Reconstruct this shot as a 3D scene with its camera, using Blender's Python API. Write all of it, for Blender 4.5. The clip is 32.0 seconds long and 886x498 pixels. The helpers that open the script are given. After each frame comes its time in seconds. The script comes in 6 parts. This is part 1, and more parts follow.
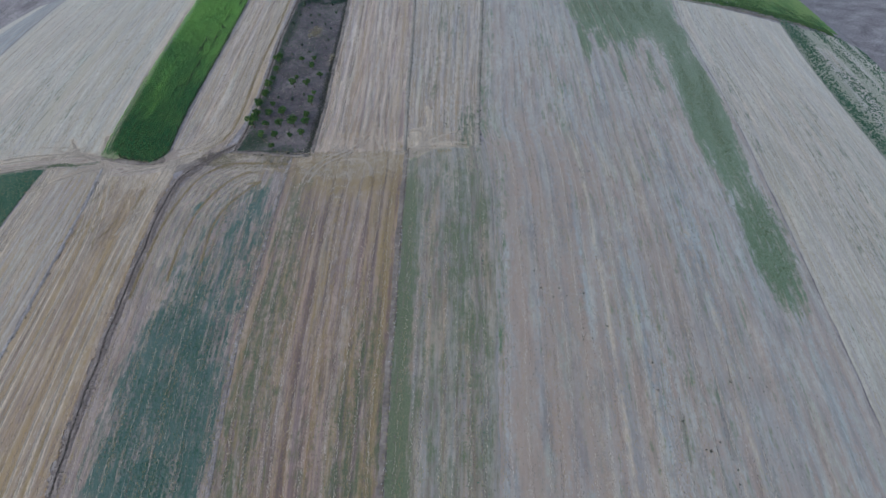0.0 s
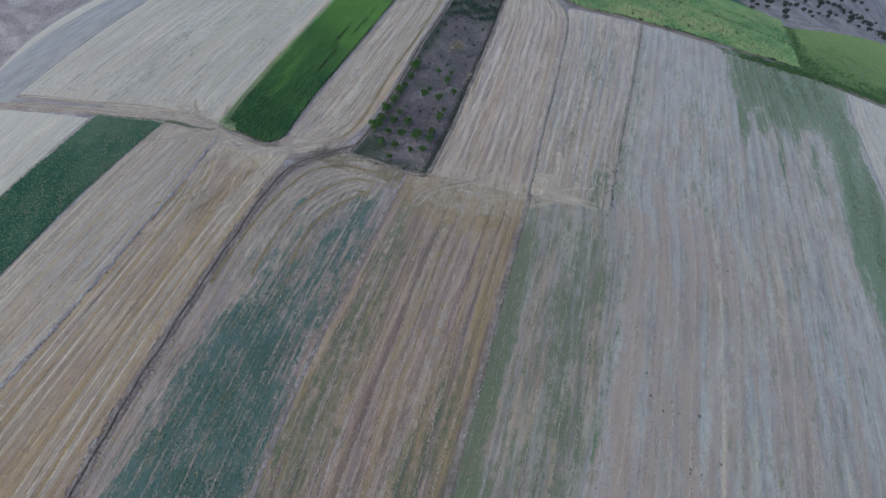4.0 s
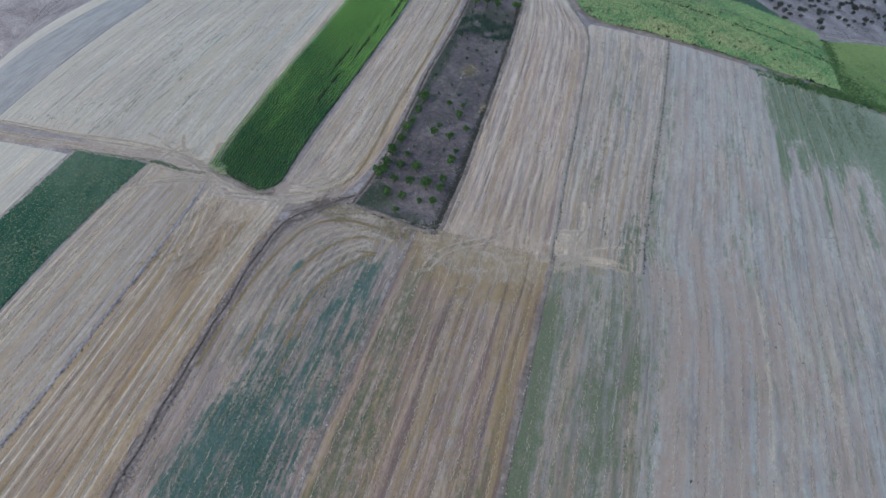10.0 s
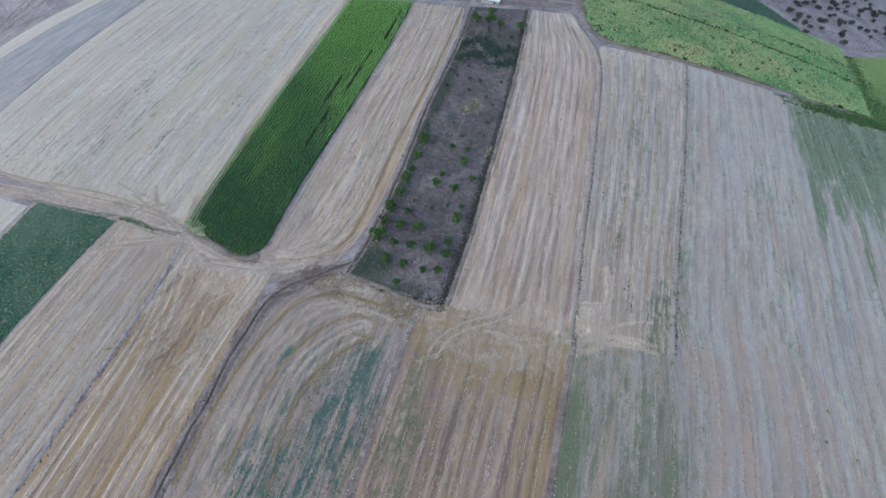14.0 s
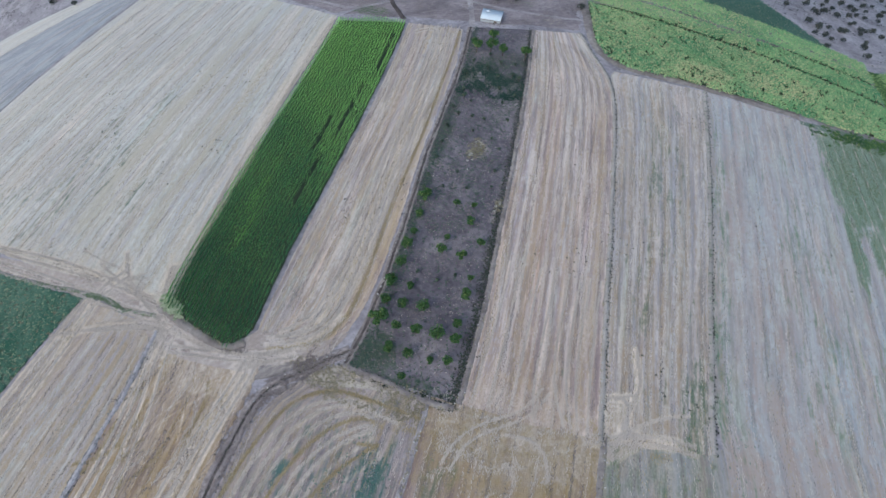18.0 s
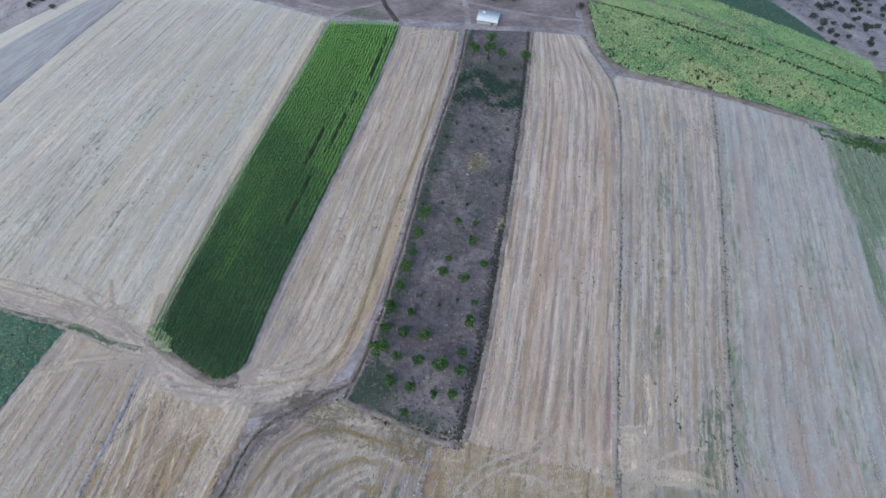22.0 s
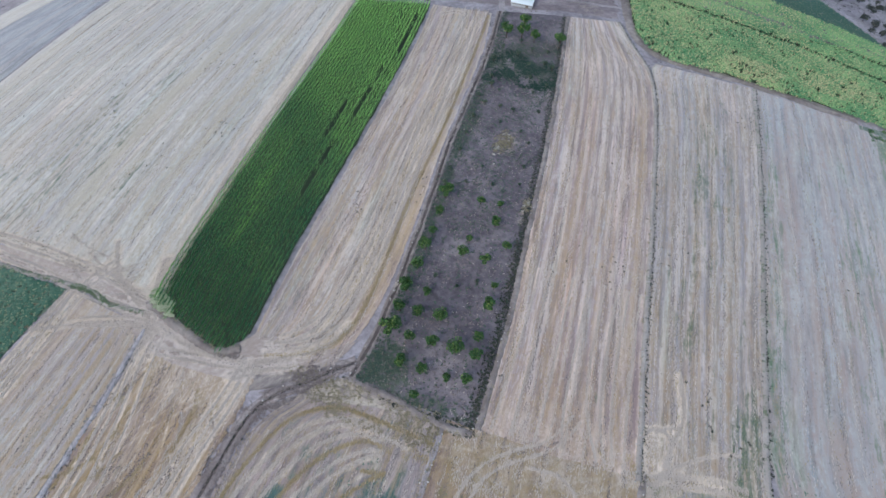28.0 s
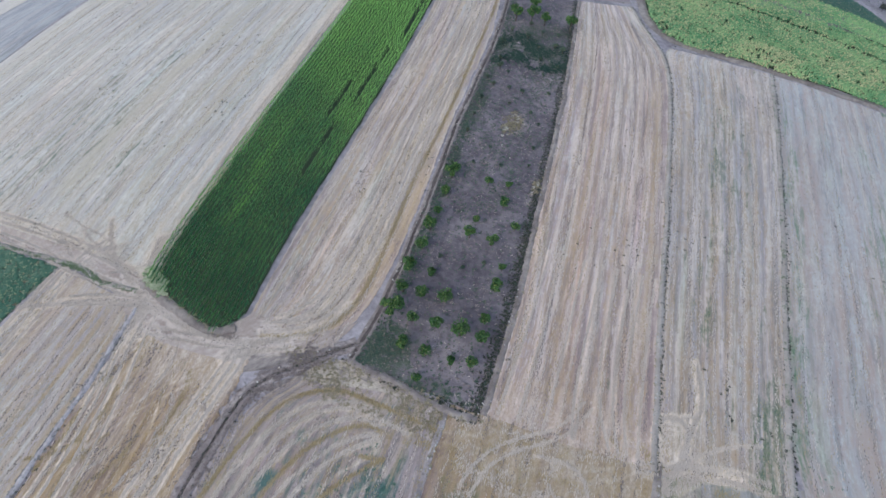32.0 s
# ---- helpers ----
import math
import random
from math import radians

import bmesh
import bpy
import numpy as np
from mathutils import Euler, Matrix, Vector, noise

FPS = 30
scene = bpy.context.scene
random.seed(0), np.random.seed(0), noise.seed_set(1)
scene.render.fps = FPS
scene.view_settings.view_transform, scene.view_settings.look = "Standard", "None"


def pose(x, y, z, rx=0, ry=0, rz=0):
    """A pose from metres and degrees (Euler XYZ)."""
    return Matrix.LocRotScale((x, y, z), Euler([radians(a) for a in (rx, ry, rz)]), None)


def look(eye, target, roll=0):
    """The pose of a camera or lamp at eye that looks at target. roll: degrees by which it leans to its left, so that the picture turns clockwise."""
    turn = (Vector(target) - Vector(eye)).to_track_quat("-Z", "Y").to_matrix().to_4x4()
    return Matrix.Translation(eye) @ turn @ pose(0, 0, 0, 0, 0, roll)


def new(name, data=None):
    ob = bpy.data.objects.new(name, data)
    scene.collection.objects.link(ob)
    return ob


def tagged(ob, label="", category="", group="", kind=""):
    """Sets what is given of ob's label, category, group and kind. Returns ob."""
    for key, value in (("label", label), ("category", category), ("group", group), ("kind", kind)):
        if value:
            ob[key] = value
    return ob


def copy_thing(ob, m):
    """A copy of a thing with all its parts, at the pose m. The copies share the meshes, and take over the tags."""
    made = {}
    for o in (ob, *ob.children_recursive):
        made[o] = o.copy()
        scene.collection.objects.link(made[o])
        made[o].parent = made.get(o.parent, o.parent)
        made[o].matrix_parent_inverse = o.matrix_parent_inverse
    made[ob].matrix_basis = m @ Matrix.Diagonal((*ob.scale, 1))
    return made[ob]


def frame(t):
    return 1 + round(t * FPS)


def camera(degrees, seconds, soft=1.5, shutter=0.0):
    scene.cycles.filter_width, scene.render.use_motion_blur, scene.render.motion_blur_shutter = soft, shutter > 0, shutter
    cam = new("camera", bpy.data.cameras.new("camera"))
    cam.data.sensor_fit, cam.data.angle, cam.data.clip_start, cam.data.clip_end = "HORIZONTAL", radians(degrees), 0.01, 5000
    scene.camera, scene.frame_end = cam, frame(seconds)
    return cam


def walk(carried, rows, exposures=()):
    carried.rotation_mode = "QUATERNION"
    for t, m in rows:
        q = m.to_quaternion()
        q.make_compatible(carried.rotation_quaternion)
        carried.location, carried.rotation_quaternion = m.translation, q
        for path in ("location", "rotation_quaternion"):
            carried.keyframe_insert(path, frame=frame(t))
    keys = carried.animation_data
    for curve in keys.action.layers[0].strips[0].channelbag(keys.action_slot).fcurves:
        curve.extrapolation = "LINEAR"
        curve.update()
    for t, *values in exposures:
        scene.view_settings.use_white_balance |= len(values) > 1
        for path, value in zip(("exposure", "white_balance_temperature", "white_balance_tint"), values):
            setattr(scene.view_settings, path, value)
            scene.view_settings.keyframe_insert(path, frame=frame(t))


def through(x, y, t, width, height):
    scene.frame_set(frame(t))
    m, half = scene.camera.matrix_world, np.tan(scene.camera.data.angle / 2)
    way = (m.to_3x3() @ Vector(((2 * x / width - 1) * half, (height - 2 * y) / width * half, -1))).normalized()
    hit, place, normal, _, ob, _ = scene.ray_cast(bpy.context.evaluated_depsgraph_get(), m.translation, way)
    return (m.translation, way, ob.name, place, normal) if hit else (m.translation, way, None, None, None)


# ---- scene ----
cam = camera(76.66, 32.0, soft=1.5)
# seconds, eye, yaw, pitch and roll in degrees
ROWS = [
    (0, 16.81, 11.46, 102.12, 6.77, -48.46, -4.73),
    (0.5, 15.61, 14.14, 104.01, 6.11, -48.67, -4.24),
    (1, 13.15, 17.23, 103.67, 7.04, -48.58, -3.19),
    (1.5, 10.92, 19.96, 102.99, 8.54, -48.30, -1.88),
    (2, 10.27, 21.96, 102.87, 8.73, -48.27, -1.74),
    (2.5, 7.08, 23.02, 101.29, 10.82, -47.68, 0.28),
    (3, 3.71, 23.98, 98.99, 13.77, -47.13, 2.54),
    (3.5, 2.66, 24.77, 98.28, 15.04, -47.09, 3.28),
    (5.5, 0.49, 29.48, 98.60, 16.08, -47.55, 3.63),
    (6, -0.43, 31.42, 99.39, 16.02, -47.88, 3.76),
    (6.5, -0.76, 32.88, 99.20, 16.24, -47.82, 3.49),
    (7, -1.58, 34.61, 99.23, 16.23, -47.89, 3.43),
    (7.5, -2.49, 36.55, 99.55, 16.21, -48.01, 3.45),
    (8, -3.55, 38.81, 99.78, 16.22, -48.24, 3.36),
    (8.5, -4.58, 40.97, 100.02, 16.15, -48.38, 3.37),
    (9, -5.63, 43.53, 100.36, 16.10, -48.55, 3.30),
    (9.5, -6.71, 45.99, 100.49, 16.06, -48.70, 3.27),
    (10, -8.12, 48.90, 100.63, 15.84, -48.87, 3.34),
    (10.5, -9.30, 51.69, 100.89, 15.73, -49.07, 3.33),
    (11, -10.73, 54.62, 101.11, 15.57, -49.24, 3.36),
    (11.5, -12.03, 57.46, 101.23, 15.43, -49.41, 3.36),
    (12, -13.65, 60.68, 101.47, 15.15, -49.69, 3.48),
    (12.5, -14.79, 63.45, 101.47, 15.15, -49.79, 3.38),
    (13, -16.23, 66.27, 101.73, 15.04, -50.06, 3.44),
    (13.5, -17.52, 69.37, 101.97, 14.83, -50.25, 3.49),
    (14, -19.34, 72.58, 102.15, 14.41, -50.44, 3.68),
    (14.5, -21.04, 75.61, 102.49, 14.14, -50.75, 3.86),
    (16.5, -26.97, 87.94, 103.15, 13.69, -51.83, 4.09),
    (17, -28.62, 91.20, 103.42, 13.52, -52.10, 4.21),
    (17.5, -29.87, 94.10, 103.77, 13.28, -52.22, 4.17),
    (18, -30.40, 96.52, 103.91, 12.74, -52.28, 3.79),
    (18.5, -31.65, 98.77, 104.39, 12.44, -52.59, 4.06),
    (19, -31.58, 100.63, 104.75, 11.22, -52.69, 3.30),
    (19.5, -32.46, 102.03, 104.95, 11.09, -52.87, 3.41),
    (20, -33.03, 103.08, 104.95, 11.08, -52.98, 3.52),
    (20.5, -33.49, 103.89, 104.69, 11.07, -53.04, 3.54),
    (21, -33.85, 104.66, 104.38, 11.22, -53.16, 3.54),
    (21.5, -33.94, 105.11, 104.02, 11.46, -53.21, 3.50),
    (22, -34.37, 105.32, 103.32, 11.64, -53.24, 3.72),
    (22.5, -34.48, 105.42, 102.80, 11.91, -53.25, 3.80),
    (23, -34.89, 105.65, 102.27, 12.15, -53.37, 4.08),
    (23.5, -35.23, 105.72, 101.51, 12.52, -53.38, 4.28),
    (24, -35.37, 105.74, 100.76, 12.74, -53.36, 4.44),
    (24.5, -35.52, 105.77, 100.32, 12.86, -53.38, 4.71),
    (25, -35.52, 105.67, 99.61, 13.16, -53.36, 4.81),
    (25.5, -35.46, 105.63, 98.88, 13.32, -53.30, 4.95),
    (27.5, -35.19, 105.21, 95.34, 14.09, -53.13, 5.07),
    (28, -34.79, 104.79, 94.23, 14.40, -52.85, 4.82),
    (28.5, -35.02, 104.98, 93.63, 14.32, -52.97, 5.10),
    (29, -35.00, 104.86, 92.81, 14.43, -52.89, 5.04),
    (29.5, -34.89, 104.62, 91.79, 14.58, -52.77, 5.04),
    (30, -34.85, 104.56, 90.84, 14.64, -52.74, 5.09),
    (30.5, -34.76, 104.42, 89.94, 14.82, -52.64, 5.02),
    (31, -34.56, 104.24, 89.02, 15.02, -52.49, 4.95),
    (31.5, -34.39, 104.15, 88.14, 15.12, -52.49, 4.87),
    (32, -34.28, 104.01, 87.38, 15.27, -52.43, 4.79),
]


def aim(x, y, z, yaw, pitch, roll):
    """The pose of a camera that looks along yaw (left of +y) and pitch."""
    a, b = radians(yaw), radians(pitch)
    ahead = Vector((-math.sin(a) * math.cos(b), math.cos(a) * math.cos(b), math.sin(b)))
    return look((x, y, z), Vector((x, y, z)) + 2 * ahead, roll)


walk(cam, [(t, aim(*row)) for t, *row in ROWS], exposures=[(0, -0.1, 6180, 5), (1, -0.1, 6120, 5), (6, -0.12, 6120, 5), (7, -0.02, 6120, 5), (8, 0.0, 6130, 5), (10, 0.02, 6140, 5), (12, 0.08, 6120, 6), (14, 0.22, 6070, 6), (17, 0.35, 6070, 6), (18, 0.34, 6080, 6), (20, 0.32, 6090, 6), (23, 0.3, 6110, 6), (24, 0.39, 6130, 7), (25, 0.41, 6140, 7), (28, 0.42, 6160, 8), (32, 0.42, 6170, 8)])

# The fields are laid out on a flat plan in metres. These terms bend it into a dome, no real hillside, that takes up the
# lens's barrel distortion.
LENS_BOW = (
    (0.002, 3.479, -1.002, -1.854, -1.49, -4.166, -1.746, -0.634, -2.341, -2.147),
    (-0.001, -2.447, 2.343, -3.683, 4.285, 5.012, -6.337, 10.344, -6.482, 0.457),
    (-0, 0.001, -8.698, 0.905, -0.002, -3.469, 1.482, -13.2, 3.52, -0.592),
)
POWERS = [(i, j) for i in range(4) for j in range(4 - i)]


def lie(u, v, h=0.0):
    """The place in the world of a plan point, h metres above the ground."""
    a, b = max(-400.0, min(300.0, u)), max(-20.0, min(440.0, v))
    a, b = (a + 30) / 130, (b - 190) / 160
    x, y, z = (sum(c * a**i * b**j for c, (i, j) in zip(row, POWERS)) for row in LENS_BOW)
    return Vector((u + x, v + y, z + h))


# ---- light ----
world = bpy.data.worlds.new("sky")
scene.world = world
world.use_nodes = True
sky = world.node_tree.nodes.new("ShaderNodeTexSky")
sky.sky_type, sky.sun_disc = "NISHITA", False
sky.sun_elevation, sky.sun_rotation = radians(38), radians(200)
sky.air_density, sky.dust_density, sky.ozone_density = 1.0, 2.0, 1.0
world.node_tree.links.new(sky.outputs[0], world.node_tree.nodes["Background"].inputs[0])
world.node_tree.nodes["Background"].inputs[1].default_value = 0.17
sun = new("sun", bpy.data.lights.new("sun", "SUN"))
sun.data.energy, sun.data.angle, sun.data.color = 0.9, radians(40), (1.0, 0.98, 0.94)
sun.matrix_world = pose(0, 0, 400, 52, 0, -20)


# ---- materials ----
class Nodes:
    """A small builder of node materials; every texture runs on the plan's metres, kept in the UV map."""

    def __init__(self, name, rough=0.9):
        self.m = bpy.data.materials.new(name)
        self.m.use_nodes = True
        self.t = self.m.node_tree
        self.b = self.t.nodes["Principled BSDF"]
        self.b.inputs["Roughness"].default_value = rough
        self.b.inputs["Specular IOR Level"].default_value = 0.2
        self.uv = self.add("ShaderNodeUVMap").outputs[0]

    def add(self, kind, **settings):
        n = self.t.nodes.new(kind)
        for k, v in settings.items():
            setattr(n, k, v)
        return n

    def put(self, socket, value):
        if isinstance(value, bpy.types.NodeSocket):
            self.t.links.new(value, socket)
        else:
            socket.default_value = value

    def noise(self, across, along, detail=3.0, rough=0.55, seed=0.0, distort=0.0, coords=None):
        mp = self.add("ShaderNodeMapping")
        self.put(mp.inputs[0], coords or self.uv)
        mp.inputs["Scale"].default_value = (1 / across, 1 / along, 1)
        mp.inputs["Location"].default_value = (seed * 7.3, seed * 3.1, seed)
        n = self.add("ShaderNodeTexNoise")
        self.put(n.inputs["Vector"], mp.outputs[0])
        n.inputs["Scale"].default_value, n.inputs["Detail"].default_value = 1.0, detail
        n.inputs["Roughness"].default_value, n.inputs["Distortion"].default_value = rough, distort
        return n.outputs[0]

    def math(self, op, a, b=0.0, c=0.0, clamp=False):
        n = self.add("ShaderNodeMath", operation=op, use_clamp=clamp)
        for s, v in zip(n.inputs, (a, b, c)):
            self.put(s, v)
        return n.outputs[0]

    def step(self, value, low, high):
        n = self.add("ShaderNodeMapRange", interpolation_type="SMOOTHSTEP")
        for s, v in zip(n.inputs, (value, low, high, 0.0, 1.0)):
            self.put(s, v)
        return n.outputs[0]

    def mix(self, f, a, b, blend="MIX"):
        n = self.add("ShaderNodeMix", data_type="RGBA", blend_type=blend)
        self.put(n.inputs[0], f)
        for s, v in ((n.inputs[6], a), (n.inputs[7], b)):
            self.put(s, v if isinstance(v, bpy.types.NodeSocket) else (*v, 1))
        return n.outputs[2]

    def attr(self, name):
        return self.add("ShaderNodeAttribute", attribute_name=name).outputs["Fac"]

    def ramp(self, f, stops):
        n = self.add("ShaderNodeValToRGB")
        self.put(n.inputs[0], f)
        e = n.color_ramp.elements
        while len(e) < len(stops):
            e.new(0.5)
        for el, (p, col) in zip(e, stops):
            el.position, el.color = p, (*col, 1)
        return n.outputs[0]

    def bump(self, height, strength, distance):
        n = self.add("ShaderNodeBump")
        n.inputs["Strength"].default_value, n.inputs["Distance"].default_value = strength, distance
        self.put(n.inputs["Height"], height)
        self.put(self.b.inputs["Normal"], n.outputs[0])

    def done(self, colour):
        self.put(self.b.inputs["Base Color"], colour)
        return self.m


WEED, WEED_DARK = (0.075, 0.115, 0.055), (0.04, 0.085, 0.05)


def field_material(name, dark, mid, light, seed, fine=1.0, weed=WEED, weed_dark=WEED_DARK, straw=(0.54, 0.465, 0.375), gold=None, gold_share=0.5, mauve=None, contrast=1.0, lines=0.6, weed_edge=(0.3, 1.0), straws=0.7, sheen=0.35, broad=0.0, swath=0.0, pitch=2.4):
    """Stubble or bare soil worked in long rows: broken fine rows, broad passes of the machine, patches, weeds and straw."""
    k = Nodes(name)
    k.b.inputs["Sheen Weight"].default_value, k.b.inputs["Sheen Roughness"].default_value = sheen, 0.55
    thin = k.noise(0.32 * fine, 1.9, 3, 0.65, seed, 0.3)
    rows = k.noise(1.0 * fine, 14, 4, 0.68, seed + 1, 0.2)
    passes = k.noise(4.2 * fine, 45, 4, 0.66, seed + 2, 0.2)
    patch = k.noise(20, 34, 5, 0.62, seed + 4, 0.5)
    grain = k.noise(0.34, 0.5, 4, 0.75, seed + 6)
    clump = k.noise(1.3, 2.4, 5, 0.7, seed + 8)
    f = k.math("ADD", k.math("MULTIPLY", thin, 0.18), k.math("MULTIPLY", rows, 0.32))
    f = k.math("ADD", f, k.math("MULTIPLY", passes, 0.25))
    f = k.math("ADD", f, k.math("MULTIPLY", patch, 0.17))
    f = k.math("ADD", f, k.math("MULTIPLY", grain, 0.13))
    half = 0.105 / contrast
    colour = k.ramp(f, [(0.5 - half, dark), (0.5, mid), (0.5 + half, light)])
    if broad:
        # rosy, ashen and olive bands where the crop ripened unevenly
        g = k.noise(6, 85, 5, 0.66, seed + 20, 0.25)
        colour = k.mix(k.math("MULTIPLY", k.step(g, 0.5, 0.62), broad), colour, (1.12, 0.965, 0.87), "MULTIPLY")
        colour = k.mix(k.math("MULTIPLY", k.step(g, 0.5, 0.38), broad), colour, (0.86, 0.965, 1.04), "MULTIPLY")
        h = k.math("ADD", k.math("MULTIPLY", k.noise(4.2, 55, 5, 0.66, seed + 22, 0.25), 0.7), k.math("MULTIPLY", patch, 0.3))
        colour = k.mix(k.math("MULTIPLY", k.step(h, 0.5, 0.64), broad), colour, (0.90, 0.955, 0.83), "MULTIPLY")
        colour = k.mix(k.math("MULTIPLY", k.step(h, 0.48, 0.36), broad), colour, (1.08, 1.06, 1.07), "MULTIPLY")
    if mauve:
        g = k.math("ADD", k.math("MULTIPLY", k.noise(1.5 * fine, 45, 4, 0.68, seed + 14, 0.25), 0.62), k.math("MULTIPLY", clump, 0.38))
        colour = k.mix(k.math("MULTIPLY", k.step(g, 0.42, 0.62), 0.9), colour, mauve)
    if gold:
        g = k.math("ADD", k.math("MULTIPLY", k.noise(1.4 * fine, 42, 4, 0.68, seed + 3, 0.25), 0.6), k.math("MULTIPLY", clump, 0.4))
        colour = k.mix(k.math("MULTIPLY", k.step(g, 0.59 - 0.28 * gold_share, 0.77 - 0.28 * gold_share), 0.88), colour, gold)
    if swath:
        # the combine's swaths, side by side along the field
        x = k.add("ShaderNodeSeparateXYZ")
        k.put(x.inputs[0], k.uv)
        x = k.math("ADD", x.outputs[0], k.math("MULTIPLY", k.math("SUBTRACT", k.noise(5, 30, 3, 0.5, seed + 21), 0.5), 2.6))
        wave = k.math("SINE", k.math("MULTIPLY", x, 2 * math.pi / pitch))
        wave = k.math("ADD", wave, k.math("MULTIPLY", k.math("SUBTRACT", rows, 0.5), 3.2))
        wave = k.math("ADD", wave, k.math("MULTIPLY", k.math("SUBTRACT", clump, 0.5), 2.0))
        colour = k.mix(k.math("MULTIPLY", k.step(wave, 0.25, 1.1), swath), colour, (light[0] * 0.95, light[1] * 0.93, light[2] * 0.9))
        colour = k.mix(k.math("MULTIPLY", k.step(wave, -0.45, -1.2), swath * 0.9), colour, (mid[0] * 0.62, mid[1] * 0.59, mid[2] * 0.58))
    if lines:
        # bright broken lines of cut straw with dark wheelings beside them
        g = k.math("ADD", k.math("MULTIPLY", k.noise(0.8 * fine, 30, 3, 0.55, seed + 15, 0.15), 0.6), k.math("MULTIPLY", k.noise(0.4, 1.6, 4, 0.72, seed + 7), 0.4))
        colour = k.mix(k.math("MULTIPLY", k.step(g, 0.57, 0.64), lines), colour, light)
        colour = k.mix(k.math("MULTIPLY", k.step(g, 0.43, 0.36), lines * 0.8), colour, dark)
    # bands of gold stubble, bare dusky soil and pale wheel tracks
    rag = k.math("MULTIPLY", k.math("SUBTRACT", k.math("ADD", k.math("MULTIPLY", rows, 0.5), k.math("MULTIPLY", clump, 0.5)), 0.5), 2.2)
    rich = gold or (mid[0] * 1.05, mid[1] * 0.85, mid[2] * 0.6)
    colour = k.mix(k.math("MULTIPLY", k.step(k.math("ADD", k.attr("gold"), rag), 0.15, 1.0), 0.7), colour, (rich[0] * 1.02, rich[1] * 1.03, rich[2]))
    colour = k.mix(k.math("MULTIPLY", k.step(k.math("SUBTRACT", k.attr("dusk"), rag), 0.15, 0.85), 0.75), colour, (dark[0] * 1.2, dark[1] * 1.12, dark[2] * 1.18))
    pale = k.mix(k.step(k.noise(0.5, 1.4, 4, 0.7, seed + 18), 0.35, 0.65), (straw[0] * 0.8, straw[1] * 0.76, straw[2] * 0.66), (straw[0] * 1.12, straw[1] * 1.1, straw[2] * 1.1))
    colour = k.mix(k.math("MULTIPLY", k.step(k.math("ADD", k.attr("track"), k.math("MULTIPLY", rag, 0.7)), 0.2, 0.7), 0.85), colour, pale)
    # straw left on worn ground
    s = k.math("ADD", k.attr("straw"), k.math("MULTIPLY", k.math("SUBTRACT", k.noise(1.5, 3.4, 5, 0.78, seed + 5, 1.2), 0.5), 2.0))
    worn = k.mix(k.step(k.math("ADD", k.math("MULTIPLY", grain, 0.5), k.math("MULTIPLY", k.noise(2.4, 2.8, 5, 0.75, seed + 16, 1.5), 0.5)), 0.38, 0.62), (straw[0] * 0.52, straw[1] * 0.48, straw[2] * 0.43), straw)
    colour = k.mix(k.math("MULTIPLY", k.step(s, 0.3, 1.0), straws), colour, worn)
    # weeds: dense where the attribute is high, broken up into row-wise clumps
    w = k.math("ADD", k.attr("weed"), k.math("MULTIPLY", k.math("SUBTRACT", clump, 0.5), 1.4))
    w = k.math("ADD", w, k.math("MULTIPLY", k.math("SUBTRACT", k.noise(1.0, 11, 4, 0.65, seed + 9), 0.5), 2.0))
    w = k.math("ADD", w, k.math("MULTIPLY", k.math("SUBTRACT", k.noise(3.5, 13, 4, 0.65, seed + 10, 0.6), 0.5), 1.5))
    green = k.mix(k.step(grain, 0.35, 0.65), weed_dark, weed)
    colour = k.mix(k.math("MULTIPLY", k.step(w, *weed_edge), 0.93), colour, green)
    # scattered clods, tufts and bright bits of straw
    tuft = k.step(k.noise(0.6, 0.7, 2, 0.5, seed + 11), 0.65, 0.72)
    colour = k.mix(k.math("MULTIPLY", tuft, 0.5), colour, (0.085, 0.08, 0.065))
    bits = k.step(k.noise(0.42, 0.9, 2, 0.5, seed + 12), 0.63, 0.71)
    colour = k.mix(k.math("MULTIPLY", bits, 0.5), colour, light)
    k.bump(k.math("ADD", k.math("MULTIPLY", rows, 0.6), k.math("MULTIPLY", grain, 0.7)), 0.6, 0.15)
    return k.done(colour)


